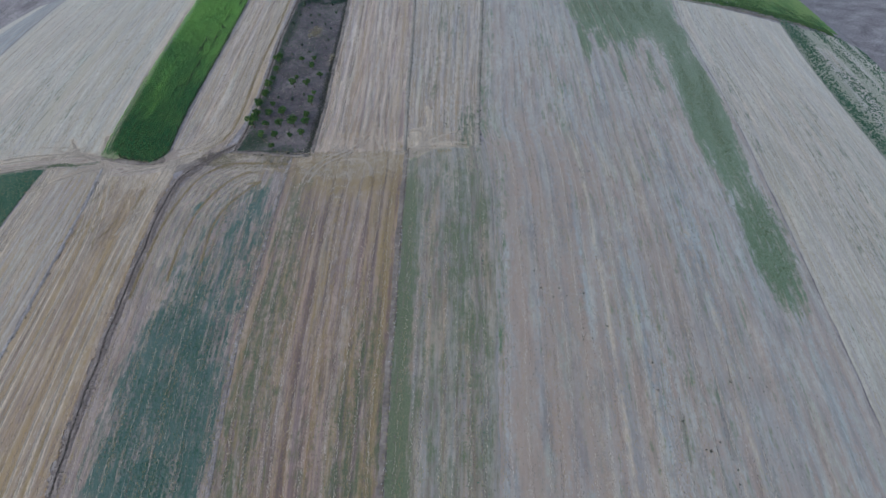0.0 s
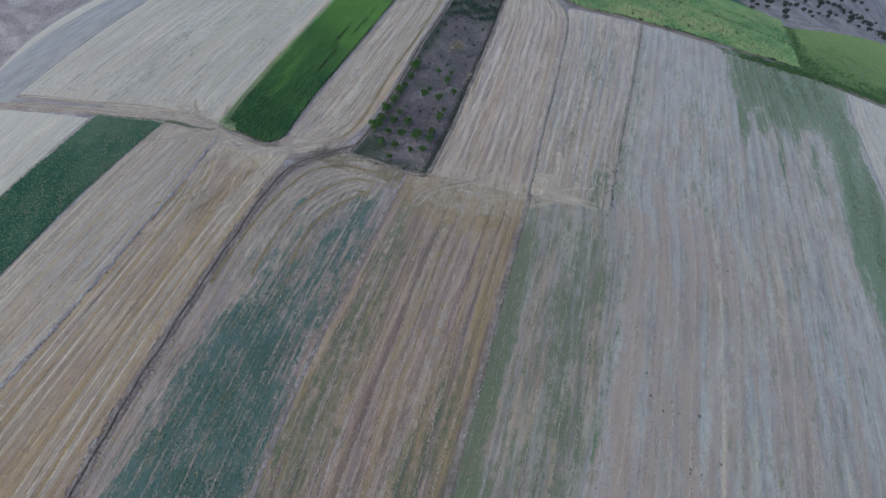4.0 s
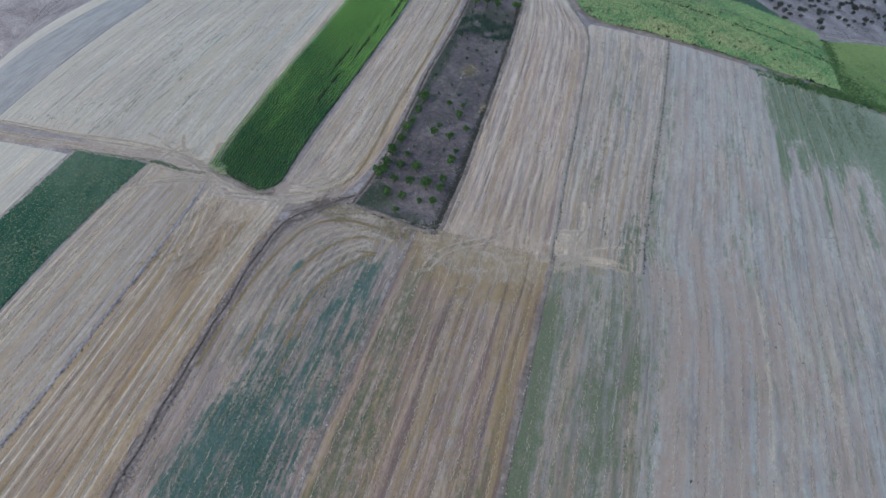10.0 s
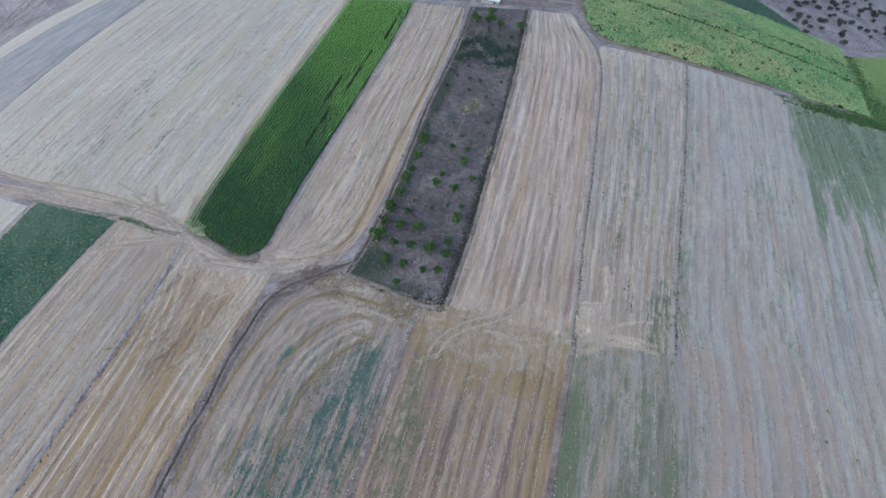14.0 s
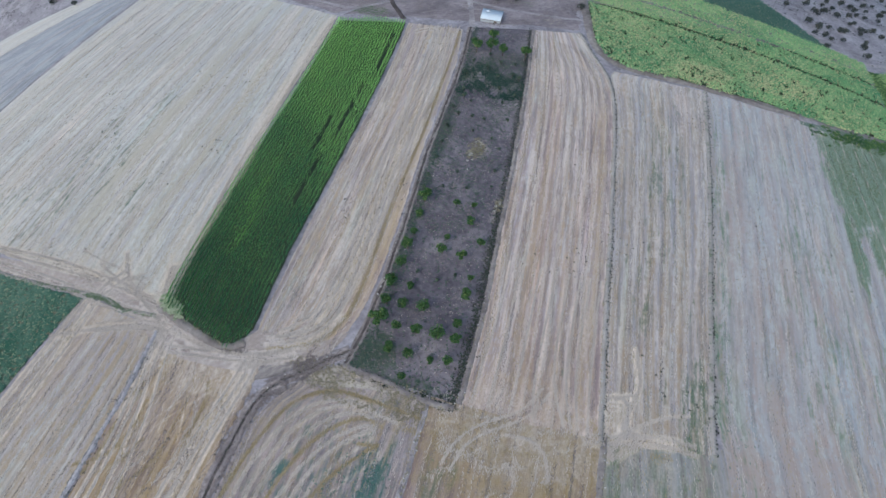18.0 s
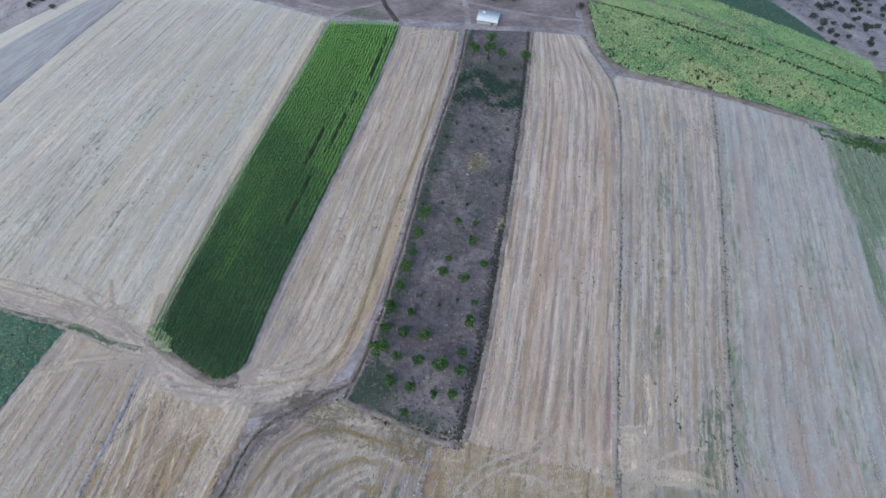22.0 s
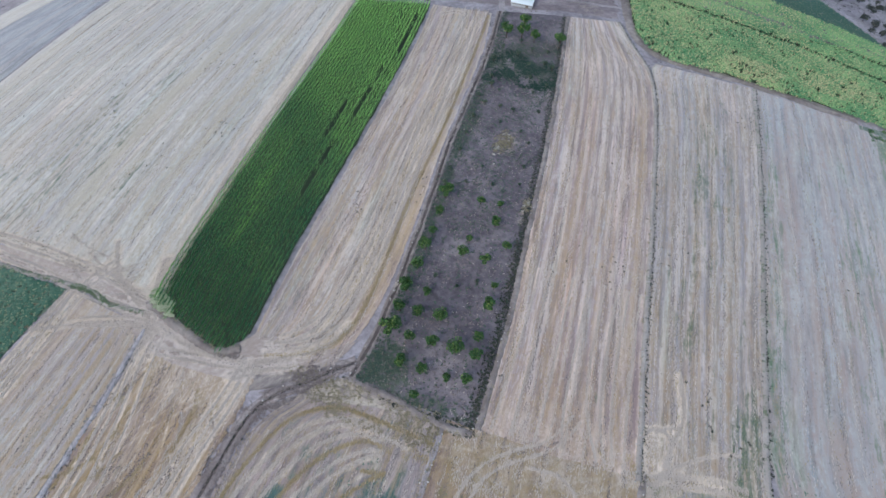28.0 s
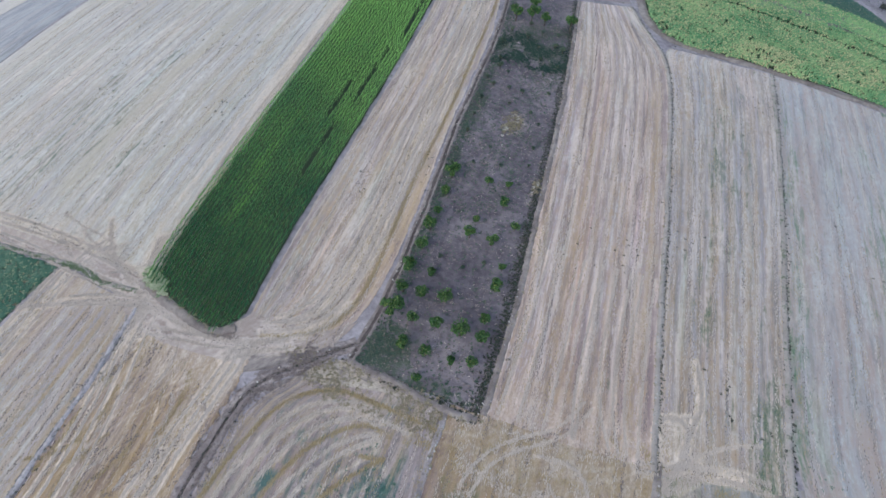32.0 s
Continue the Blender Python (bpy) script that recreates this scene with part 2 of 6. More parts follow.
def plain_ground(name, dark, mid, light, seed, patch=14.0, tuft=(0.06, 0.065, 0.05), weed=WEED):
    """Unworked ground: soil, dry grass and low scrub in patches."""
    k = Nodes(name)
    big = k.noise(patch * 2.5, patch * 2.5, 5, 0.6, seed, 0.6)
    small = k.noise(1.5, 1.5, 5, 0.68, seed + 2)
    f = k.math("ADD", k.math("MULTIPLY", big, 0.55), k.math("MULTIPLY", small, 0.45))
    colour = k.ramp(f, [(0.36, dark), (0.5, mid), (0.64, light)])
    w = k.math("ADD", k.attr("weed"), k.math("MULTIPLY", k.math("SUBTRACT", small, 0.5), 2.4))
    colour = k.mix(k.math("MULTIPLY", k.step(w, 0.4, 0.85), 0.85), colour, weed)
    s = k.math("ADD", k.attr("straw"), k.math("MULTIPLY", k.math("SUBTRACT", k.noise(1.8, 1.8, 5, 0.7, seed + 5, 1.0), 0.5), 1.6))
    colour = k.mix(k.math("MULTIPLY", k.step(s, 0.35, 0.95), 0.8), colour, (0.50, 0.43, 0.335))
    colour = k.mix(k.math("MULTIPLY", k.step(k.math("ADD", k.attr("gold"), k.math("MULTIPLY", k.math("SUBTRACT", small, 0.5), 1.6)), 0.2, 0.8), 0.8), colour, (0.38, 0.29, 0.16))
    colour = k.mix(k.math("MULTIPLY", k.step(k.math("ADD", k.attr("track"), k.math("MULTIPLY", k.math("SUBTRACT", small, 0.5), 1.6)), 0.2, 0.7), 0.85), colour, (0.54, 0.465, 0.40))
    colour = k.mix(k.math("MULTIPLY", k.step(k.noise(1.1, 1.1, 2, 0.5, seed + 7), 0.64, 0.72), 0.5), colour, tuft)
    k.bump(small, 0.6, 0.2)
    return k.done(colour)


stubble_pale = field_material("stubble_pale", (0.271, 0.245, 0.202), (0.387, 0.359, 0.301), (0.527, 0.498, 0.426), 1, gold=(0.37, 0.32, 0.235), gold_share=0.5, mauve=(0.365, 0.335, 0.325), lines=0.3, broad=0.6, contrast=1.7, swath=0.1, pitch=3.6)
stubble_warm = field_material("stubble_warm", (0.195, 0.148, 0.134), (0.366, 0.293, 0.244), (0.58, 0.49, 0.419), 2, gold=(0.366, 0.258, 0.161), gold_share=0.5, mauve=(0.309, 0.237, 0.242), lines=0.75, broad=1.0, contrast=1.7, swath=0.58, pitch=2.3, straw=(0.636, 0.526, 0.442))
stubble_rose = field_material("stubble_rose", (0.175, 0.137, 0.122), (0.335, 0.277, 0.228), (0.54, 0.47, 0.395), 23, gold=(0.385, 0.28, 0.165), gold_share=0.5, mauve=(0.335, 0.268, 0.265), lines=0.7, broad=0.8, contrast=1.7, swath=0.3, pitch=2.3, straw=(0.56, 0.48, 0.39))
lane_dirt = plain_ground("lane_dirt", (0.22, 0.195, 0.195), (0.31, 0.28, 0.275), (0.41, 0.375, 0.365), 24, 3.0)
stubble_thin = field_material("stubble_thin", (0.198, 0.169, 0.146), (0.329, 0.281, 0.237), (0.507, 0.442, 0.38), 17, gold=(0.321, 0.223, 0.129), gold_share=0.45, mauve=(0.285, 0.262, 0.275), weed=(0.14, 0.165, 0.085), lines=0.55, broad=0.8, contrast=1.6, swath=0.4, pitch=2.6, straw=(0.68, 0.59, 0.48))
stubble_gold = field_material("stubble_gold", (0.115, 0.08, 0.06), (0.255, 0.193, 0.148), (0.41, 0.33, 0.245), 3, gold=(0.285, 0.19, 0.08), gold_share=0.6, mauve=(0.255, 0.19, 0.18), contrast=1.5, lines=0.25, straw=(0.64, 0.55, 0.45), swath=0.4, pitch=2.2)
stubble_drab = field_material("stubble_drab", (0.18, 0.15, 0.13), (0.305, 0.26, 0.22), (0.43, 0.38, 0.325), 18, gold=(0.315, 0.232, 0.135), gold_share=0.55, mauve=(0.285, 0.25, 0.255), lines=0.3, broad=0.8, swath=0.25, pitch=2.9, straw=(0.55, 0.47, 0.38), contrast=1.45)
stubble_brown = field_material("stubble_brown", (0.124, 0.0886, 0.0784), (0.242, 0.179, 0.15), (0.412, 0.325, 0.27), 4, gold=(0.275, 0.195, 0.09), gold_share=0.55, mauve=(0.20, 0.148, 0.15), lines=0.5, broad=0.9, weed=(0.125, 0.145, 0.08), weed_dark=(0.07, 0.09, 0.055), weed_edge=(0.25, 1.0), swath=0.4, pitch=2.7, contrast=1.5)
stubble_weedy = field_material("stubble_weedy", (0.125, 0.0994, 0.0946), (0.231, 0.183, 0.167), (0.39, 0.322, 0.291), 5, weed=(0.052, 0.12, 0.10), weed_dark=(0.024, 0.08, 0.07), mauve=(0.245, 0.20, 0.205), lines=0.5, gold=(0.285, 0.22, 0.125), gold_share=0.45, broad=0.7, weed_edge=(0.2, 0.95), swath=0.35, pitch=2.5, contrast=1.45)
stubble_mauve = field_material("stubble_mauve", (0.195, 0.18, 0.171), (0.299, 0.28, 0.261), (0.422, 0.42, 0.398), 6, fine=2.2, broad=1.0, weed=(0.115, 0.195, 0.10), weed_dark=(0.075, 0.145, 0.07), mauve=(0.318, 0.303, 0.298), gold=(0.34, 0.258, 0.215), gold_share=0.5, lines=0.3, weed_edge=(0.25, 1.0), contrast=1.25, swath=0.3, pitch=3.4)
regrowth = field_material("regrowth", (0.153, 0.133, 0.11), (0.236, 0.209, 0.169), (0.351, 0.32, 0.27), 19, fine=1.2, weed=(0.15, 0.18, 0.105), weed_dark=(0.10, 0.13, 0.075), mauve=(0.28, 0.27, 0.275), gold=(0.28, 0.215, 0.145), gold_share=0.35, lines=0.4, broad=0.9, weed_edge=(0.15, 0.95), contrast=1.35, swath=0.25, pitch=2.9)
soil_grey = field_material("soil_grey", (0.115, 0.118, 0.13), (0.175, 0.177, 0.19), (0.27, 0.27, 0.275), 7, fine=2.0, lines=0.6, contrast=1.8, broad=0.6)
weed_field = field_material("weed_field", (0.05, 0.085, 0.055), (0.075, 0.125, 0.075), (0.13, 0.165, 0.10), 8, weed=(0.08, 0.135, 0.075), weed_dark=(0.045, 0.10, 0.06), lines=0.2)
# the shade under the standing plants is put into this near-black soil colour
crop_shade_soil = field_material("crop_shade_soil", (0.018, 0.0308, 0.018), (0.03, 0.0448, 0.027), (0.045, 0.0588, 0.033), 9, lines=0, straws=0.0, sheen=0.0)
orchard_soil = plain_ground("orchard_soil", (0.0721, 0.0625, 0.071), (0.146, 0.128, 0.139), (0.265, 0.234, 0.234), 10, 6.0, weed=(0.06, 0.085, 0.055))
scrub = plain_ground("scrub", (0.165, 0.148, 0.158), (0.275, 0.252, 0.262), (0.42, 0.39, 0.395), 11, 6.0)
slope_soil = plain_ground("slope_soil", (0.135, 0.112, 0.115), (0.225, 0.19, 0.192), (0.34, 0.295, 0.285), 25, 5.0)
track_dust = plain_ground("track_dust", (0.23, 0.185, 0.16), (0.345, 0.288, 0.25), (0.47, 0.41, 0.36), 12, 5.0, (0.17, 0.14, 0.12))
bank_soil = plain_ground("bank_soil", (0.13, 0.11, 0.10), (0.215, 0.185, 0.17), (0.33, 0.295, 0.26), 13, 3.0)
ditch_bank = plain_ground("ditch_bank", (0.155, 0.128, 0.12), (0.255, 0.218, 0.205), (0.39, 0.345, 0.32), 22, 2.0)
# dark soil with the ditch's shadow line put into its colour
ditch_shade_soil = plain_ground("ditch_shade_soil", (0.05, 0.042, 0.04), (0.085, 0.07, 0.065), (0.14, 0.12, 0.11), 15, 2.0)
bank_mauve = plain_ground("bank_mauve", (0.13, 0.112, 0.11), (0.25, 0.222, 0.218), (0.42, 0.385, 0.37), 31, 2.0)
bank_thistle = plain_ground("bank_thistle", (0.184, 0.172, 0.175), (0.316, 0.301, 0.308), (0.46, 0.443, 0.448), 21, 2.0)
path_grey = plain_ground("path_grey", (0.25, 0.222, 0.195), (0.34, 0.305, 0.27), (0.45, 0.41, 0.365), 16, 4.0)


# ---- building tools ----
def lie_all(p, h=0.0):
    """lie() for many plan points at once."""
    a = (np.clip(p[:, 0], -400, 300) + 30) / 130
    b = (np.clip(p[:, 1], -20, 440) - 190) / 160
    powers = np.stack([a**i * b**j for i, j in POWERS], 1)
    w = powers @ np.array(LENS_BOW).T
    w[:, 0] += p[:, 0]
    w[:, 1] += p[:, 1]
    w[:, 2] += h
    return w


def mesh_object(name, verts, faces, material, uvs=None, smooth=True, floats=()):
    me = bpy.data.meshes.new(name)
    me.from_pydata(verts, [], faces)
    if material:
        me.materials.append(material)
    if uvs is not None:
        layer = me.uv_layers.new(name="UVMap")
        idx = np.empty(len(me.loops), dtype=np.int32)
        me.loops.foreach_get("vertex_index", idx)
        layer.data.foreach_set("uv", np.asarray(uvs, dtype=np.float32)[idx].ravel())
    for key, values in floats:
        me.attributes.new(key, "FLOAT", "POINT").data.foreach_set("value", np.asarray(values, dtype=np.float32))
    if smooth:
        me.polygons.foreach_set("use_smooth", [True] * len(me.polygons))
    me.update()
    return new(name, me)


def along(line, n):
    """n + 1 points at even steps along a bent line, its corners rounded."""
    p = np.array(line, float)
    d = np.r_[0, np.cumsum(np.hypot(*np.diff(p, axis=0).T))]
    s = np.linspace(0, d[-1], n + 1)
    return np.stack([np.interp(s, d, p[:, 0]), np.interp(s, d, p[:, 1])], 1), s


def rounded(line, times=2):
    p = [tuple(q) for q in line]
    for _ in range(times):
        q = [p[0]]
        for a, b in zip(p, p[1:]):
            q += [(a[0] * 0.75 + b[0] * 0.25, a[1] * 0.75 + b[1] * 0.25), (a[0] * 0.25 + b[0] * 0.75, a[1] * 0.25 + b[1] * 0.75)]
        p = q + [p[-1]]
    return p


def patches(spots, u, v):
    """How densely something grows at (u, v): the highest of soft oval spots (u, v, half width, half length, density, lean)."""
    best = 0.0
    for su, sv, ru, rv, top, lean in spots:
        d = ((u - su - lean * (v - sv)) / ru) ** 2 + ((v - sv) / rv) ** 2
        if d < 1.6:
            best = max(best, top * min(1.0, max(0.0, 1.35 - d * 0.85)))
    return best


def beside(line, d):
    """The line moved d metres to its right."""
    p = np.array(rounded(line, 1))
    t = np.gradient(p, axis=0)
    t /= np.hypot(*t.T)[:, None]
    return [tuple(q) for q in p + np.stack([t[:, 1] * d, -t[:, 0] * d], 1)]


def nearness(points, line):
    """The distance of many plan points from a bent line."""
    best = np.full(len(points), 1e9)
    p = np.array(line, float)
    for a, b in zip(p, p[1:]):
        d = b - a
        f = np.clip(((points - a) @ d) / max(d @ d, 1e-9), 0, 1)
        best = np.minimum(best, np.hypot(*(points - a - f[:, None] * d).T))
    return best


# wheel tracks over the fields: line, width, gauge, straw, ochre
TRACKS = []


def track(line, width=0.55, gauge=1.7, straw=0.3, ochre=False):
    TRACKS.append((line, width, gauge, straw, ochre))


def field(name, left, right, material, label, lift, weeds=(), straws=(), cell=2.0, ragged=0.35, base_weed=0.0, category="field", bands=(), streaks=0, tracks=True, golds=()):
    """A piece of ground between two bent lines; its rows run along them.
    bands: (kind, share across, half width in metres, from v, to v, strength); streaks: how many random ones besides."""
    left, right = rounded(left), rounded(right)
    length = max(math.dist(left[0], left[-1]), math.dist(right[0], right[-1]))
    m = max(2, int(length / min(cell, 1.1)))
    a, sa = along(left, m)
    b, sb = along(right, m)
    width = float(np.mean(np.hypot(*(b - a).T)))
    n = max(2, int(width / cell))
    f = np.tile(np.linspace(0, 1, n + 1), m + 1)
    row = np.repeat(np.arange(m + 1), n + 1)
    p = a[row] * (1 - f)[:, None] + b[row] * f[:, None]
    for k in np.where((f == 0) | (f == 1))[0]:
        u, v = p[k]
        p[k, 0] += ragged * (noise.noise((u * 0.11, v * 0.17, lift * 90)) + 0.7 * noise.noise((u * 0.5, v * 0.8, lift * 70)))
    for k in np.where((row == 0) | (row == m))[0]:
        u, v = p[k]
        p[k, 1] += ragged * (noise.noise((u * 0.15, v * 0.1, lift * 50 + 3)) + 0.7 * noise.noise((u * 0.7, v * 0.5, lift * 40)))
    uvs = np.stack([f * width + left[0][0], sa[row] * (1 - f) + sb[row] * f], 1)
    values = {"weed": np.full(len(p), base_weed), "straw": np.zeros(len(p)), "gold": np.zeros(len(p)), "dusk": np.zeros(len(p)), "track": np.zeros(len(p))}
    for key, spots in (("weed", weeds), ("straw", straws), ("gold", golds)):
        for su, sv, ru, rv, top, lean in spots:
            d = ((p[:, 0] - su - lean * (p[:, 1] - sv)) / ru) ** 2 + ((p[:, 1] - sv) / rv) ** 2
            base = base_weed if key == "weed" else 0
            values[key] = np.maximum(values[key], base + top * np.clip(1.35 - d * 0.85, 0, 1) * (d < 1.6))
    rng = np.random.default_rng(int(abs(left[0][0]) * 10) + n)
    v0, v1 = p[:, 1].min(), p[:, 1].max()
    bands = list(bands)
    for k in range(streaks):
        start = rng.uniform(v0 - 20, v1 - 10)
        bands.append((("gold", "dusk", "straw", "gold")[k % 4], rng.uniform(0.02, 0.98), rng.uniform(0.4, 1.3), start, start + rng.uniform(25, 110), rng.uniform(0.3, 0.75)))
    for kind, share, half, low, high, strength in bands:
        sway = 0.25 * half * np.sin(p[:, 1] * 0.21 + share * 40)
        d = ((f - share) * width + sway) / half
        ends = np.clip((p[:, 1] - low) / 9, 0, 1) * np.clip((high - p[:, 1]) / 9, 0, 1)
        values[kind] = np.maximum(values[kind], strength * np.exp(-d * d) * ends)
    lo, hi = p.min(0) - 3, p.max(0) + 3
    for line, w, gauge, straw, ochre in TRACKS if tracks else ():
        q = np.array(line)
        if (q.max(0) < lo).any() or (q.min(0) > hi).any():
            continue
        for side in (-gauge / 2, gauge / 2) if gauge else (0,):
            d = nearness(p, rounded(beside(line, side) if side else line)) / max(0.6 * cell, 0.95 * w)
            key = "gold" if ochre else "track"
            values[key] = np.maximum(values[key], (0.55 + 0.6 * straw) * np.exp(-d * d))
    heights = lift + 0.02 * np.sin(p[:, 0] * 0.4 + np.sin(p[:, 1] * 0.17)) * np.sin(p[:, 1] * 0.23)
    faces = [(i * (n + 1) + j, i * (n + 1) + j + 1, (i + 1) * (n + 1) + j + 1, (i + 1) * (n + 1) + j) for i in range(m) for j in range(n)]
    ob = mesh_object(name, lie_all(p, heights).tolist(), faces, material, uvs, floats=tuple(values.items()))
    return tagged(ob, label, category, kind="structure")


def ribbon(name, line, profile, material, label, category, step=1.5, wander=0.15, weed=0.0, straw=0.0, kind="structure", rough=0.0):
    """A long low form (a bank, a ditch, a wheel track) swept along a line; profile: (offset across, height) points."""
    line = rounded(line)
    total = sum(math.dist(p, q) for p, q in zip(line, line[1:]))
    n = max(2, int(total / step))
    p, s = along(line, n)
    d = np.gradient(p, axis=0)
    d /= np.hypot(*d.T)[:, None]
    verts, uvs, w, t = [], [], [], []
    k = len(profile)
    for i in range(n + 1):
        sway = wander * noise.noise((s[i] * 0.12, p[0][0], 2.0))
        swell = 1 + 0.35 * noise.noise((s[i] * 0.35, p[0][1], 5.0)) * (rough > 0)
        for j, (o, h) in enumerate(profile):
            o2 = o * (1 + 0.25 * noise.noise((s[i] * 0.25, j * 1.3, p[0][0]))) + sway
            u, v = p[i][0] + d[i][1] * o2, p[i][1] - d[i][0] * o2
            verts.append(lie(u, v, h * swell + rough * noise.noise((u * 0.9, v * 0.9, j))))
            uvs.append((o + p[0][0], s[i]))
            w.append(weed)
            t.append(straw)
    faces = [(i * k + j, i * k + j + 1, (i + 1) * k + j + 1, (i + 1) * k + j) for i in range(n) for j in range(k - 1)]
    ob = mesh_object(name, verts, faces, material, uvs, floats=(("weed", w), ("straw", t)))
    return tagged(ob, label, category, kind=kind)


# ---- ground ----
def build_ground():
    """One sheet from below the flight to the horizon, fine where it is flown over."""
    us = [-4000, -2500, -1500, -900, -600, *range(-400, 301, 8), 450, 700, 1200, 2200, 4000]
    vs = [-4000, -2000, -900, -400, -150, *range(-24, 441, 8), 560, 800, 1300, 2400, 4000]
    verts = [lie(u, v, -0.02) for v in vs for u in us]
    n = len(us)
    faces = [(i * n + j, i * n + j + 1, (i + 1) * n + j + 1, (i + 1) * n + j) for i in range(len(vs) - 1) for j in range(n - 1)]
    spots = GROUND_WEEDS
    weed = [patches(spots, u, v) for v in vs for u in us]
    ob = mesh_object("ground", verts, faces, scrub, [(u, v) for v in vs for u in us], floats=(("weed", weed), ("straw", [0.0] * len(weed))))
    tagged(ob, "grey brown hillside of dry soil and sparse scrub", "ground", kind="structure")


GROUND_WEEDS = [(-110, 283, 14, 5, 0.5, 0), (70, 330, 9, 30, 0.25, -0.6)]
build_ground()

# ---- fields ----
CORN_L = [(-104.4, 142), (-106.2, 152), (-107.9, 175), (-109.8, 200), (-112.2, 233), (-116.5, 269)]
CORN_R = [(-80.6, 142), (-82.3, 159), (-83, 175.5), (-84.6, 206), (-87, 239), (-91.4, 273)]
ORCH_L = [(-58, 140), (-57, 150), (-57.4, 160), (-58.9, 181), (-62, 208), (-64, 248), (-68, 276)]
ORCH_R = [(-34, 138.5), (-34.2, 153.6), (-35.4, 171.7), (-37.2, 191.6), (-38.9, 211.7), (-41.3, 236.4), (-45, 267.6), (-46.5, 281)]
BANK_B = [(-6, 138.4), (-8.7, 166), (-10, 189), (-12.3, 219), (-14.3, 244), (-17.5, 259), (-23.8, 270), (-30, 284)]
BANK_C = [(15.5, 141), (14.9, 150), (14.5, 171), (14.6, 196), (14.4, 226), (14.1, 262)]
DITCH = [(-63.3, -60), (-67, 10), (-69, 33), (-70.5, 61), (-71.6, 82), (-72.6, 103), (-73.2, 124), (-70.8, 132), (-64.7, 138), (-58.5, 143.6)]
LINE_D = [(-107.0, -60), (-104, 10), (-102, 38), (-99.3, 66), (-99.2, 86), (-99.6, 112), (-100.6, 126), (-102, 135)]
LINE_F = [(-27.9, -60), (-32, 10), (-34.7, 38), (-36.4, 55), (-37.8, 74), (-38.5, 97), (-39, 115), (-39.9, 138.6)]
LINE_G = [(2.3, -60), (0.5, 10), (-0.9, 42), (-1.8, 62), (-2.5, 83), (-4.1, 109), (-5.3, 139.6)]
LINE_H = [(21.2, -60), (21, 10), (20.8, 55), (20.6, 75), (20, 95), (19.2, 115), (18.3, 133), (16.2, 142.4)]
TONGUE_R = [(109, -60), (107, 8), (104.5, 90), (103.5, 130), (103, 163), (101.5, 193), (100.5, 222), (103.3, 249)]


def shifted(line, d):
    return [(u + d, v) for u, v in line]


# wheel tracks
track([(-97.5, 131.9), (-89.1, 133.6), (-81.7, 135.1), (-75.1, 136.9)], 0.7)
track([(-116.9, 130.9), (-109.6, 134.2), (-101.9, 136.7), (-96, 136)], 0.6)
track([(-119, 147), (-122.6, 138), (-121.6, 128), (-121.4, 112), (-121.8, 98), (-122.4, 82), (-123.5, 60), (-125.5, 12), (-127, -60)], 0.75, 1.9, straw=0.8)
track([(-125.6, 136), (-125.9, 119), (-126.5, 98), (-127.6, 83), (-128.6, 60), (-130.6, 12)], 1.2, 0, straw=0.5)
track([(-103.5, 138), (-105.6, 148), (-108, 167), (-110.9, 195), (-114, 230), (-118.6, 270)], 0.6, 1.4)
track([(-226, 139.2), (-192, 139.4), (-160, 141.2), (-136.8, 143.2), (-118, 143), (-104, 140.6)], 0.7, 1.8)
track([(-226, 133.5), (-186, 135), (-160, 137.2), (-136, 137.8), (-118, 137.6), (-103, 137.6)], 0.6, 1.7)
track([(-75.6, 138.6), (-68.8, 141.4), (-64, 146), (-62.3, 153), (-62.7, 165), (-64.2, 185), (-66, 212), (-68.6, 251), (-71.5, 272)], 1.0, 0, straw=0.25, ochre=True)
track([(-76.5, 140.5), (-69.8, 143.4), (-66, 148), (-64.6, 155), (-65, 167), (-66.6, 187), (-68.6, 214), (-71.6, 251), (-74, 270)], 0.7, 1.6, straw=0.6)
track([(-74.4, 142.9), (-70, 146.5), (-68, 153), (-68.4, 170), (-71, 198), (-75.5, 243), (-77.5, 268), (-81, 272), (-86, 268)], 0.6, 1.6, straw=0.4)
track([(-41, 135.4), (-33, 136.6), (-24, 136.2), (-14, 137.4), (-6, 136)], 1.3, 2.4, straw=-0.2, ochre=True)
track([(-39, 133), (-31, 134.5), (-22, 133.4), (-14, 134.6), (-9, 138), (-6.5, 143)], 0.7, 1.8, straw=-0.2)
track([(-24, 135), (-18.4, 135.3), (-15.7, 132.8), (-14.5, 128)], 0.6, 0, straw=0.2)
track([(-33, 126), (-31.5, 132), (-27, 136.4), (-21, 140), (-18, 146)], 0.5, 1.8, straw=0.0)
for k, (top, half, end) in enumerate(((134.6, 0.0, -40), (132.6, 4.2, -44), (130.9, 8.2, -46.5), (128.9, 12.0, -48.5), (126.6, 15.2, -50))):
    # the machine's turning rows round the end of the weedy strip
    track([(-69.5 + half, 84 + 3 * k), (-70.6 + half, 108), (-69.2 + half, 119 - k), (-66.4 + half, top - 6.5), (-62 + half * 0.95, top - 2), (-57 + half * 0.75, top), (-50 + half * 0.2, top - 0.4), (end, top - 1.0)],
          0.75, 0, straw=0.22 - 0.04 * k, ochre=k % 2 == 0)
    track([(-67.4 + half, 96 + 2 * k), (-68.5 + half, 110), (-67 + half, 119 - k), (-64 + half, top - 7.2), (-60 + half * 0.95, top - 3.2), (-55.5 + half * 0.7, top - 1.3), (-50 + half * 0.2, top - 1.5)],
          0.7, 0, straw=0.15 - 0.05 * k)
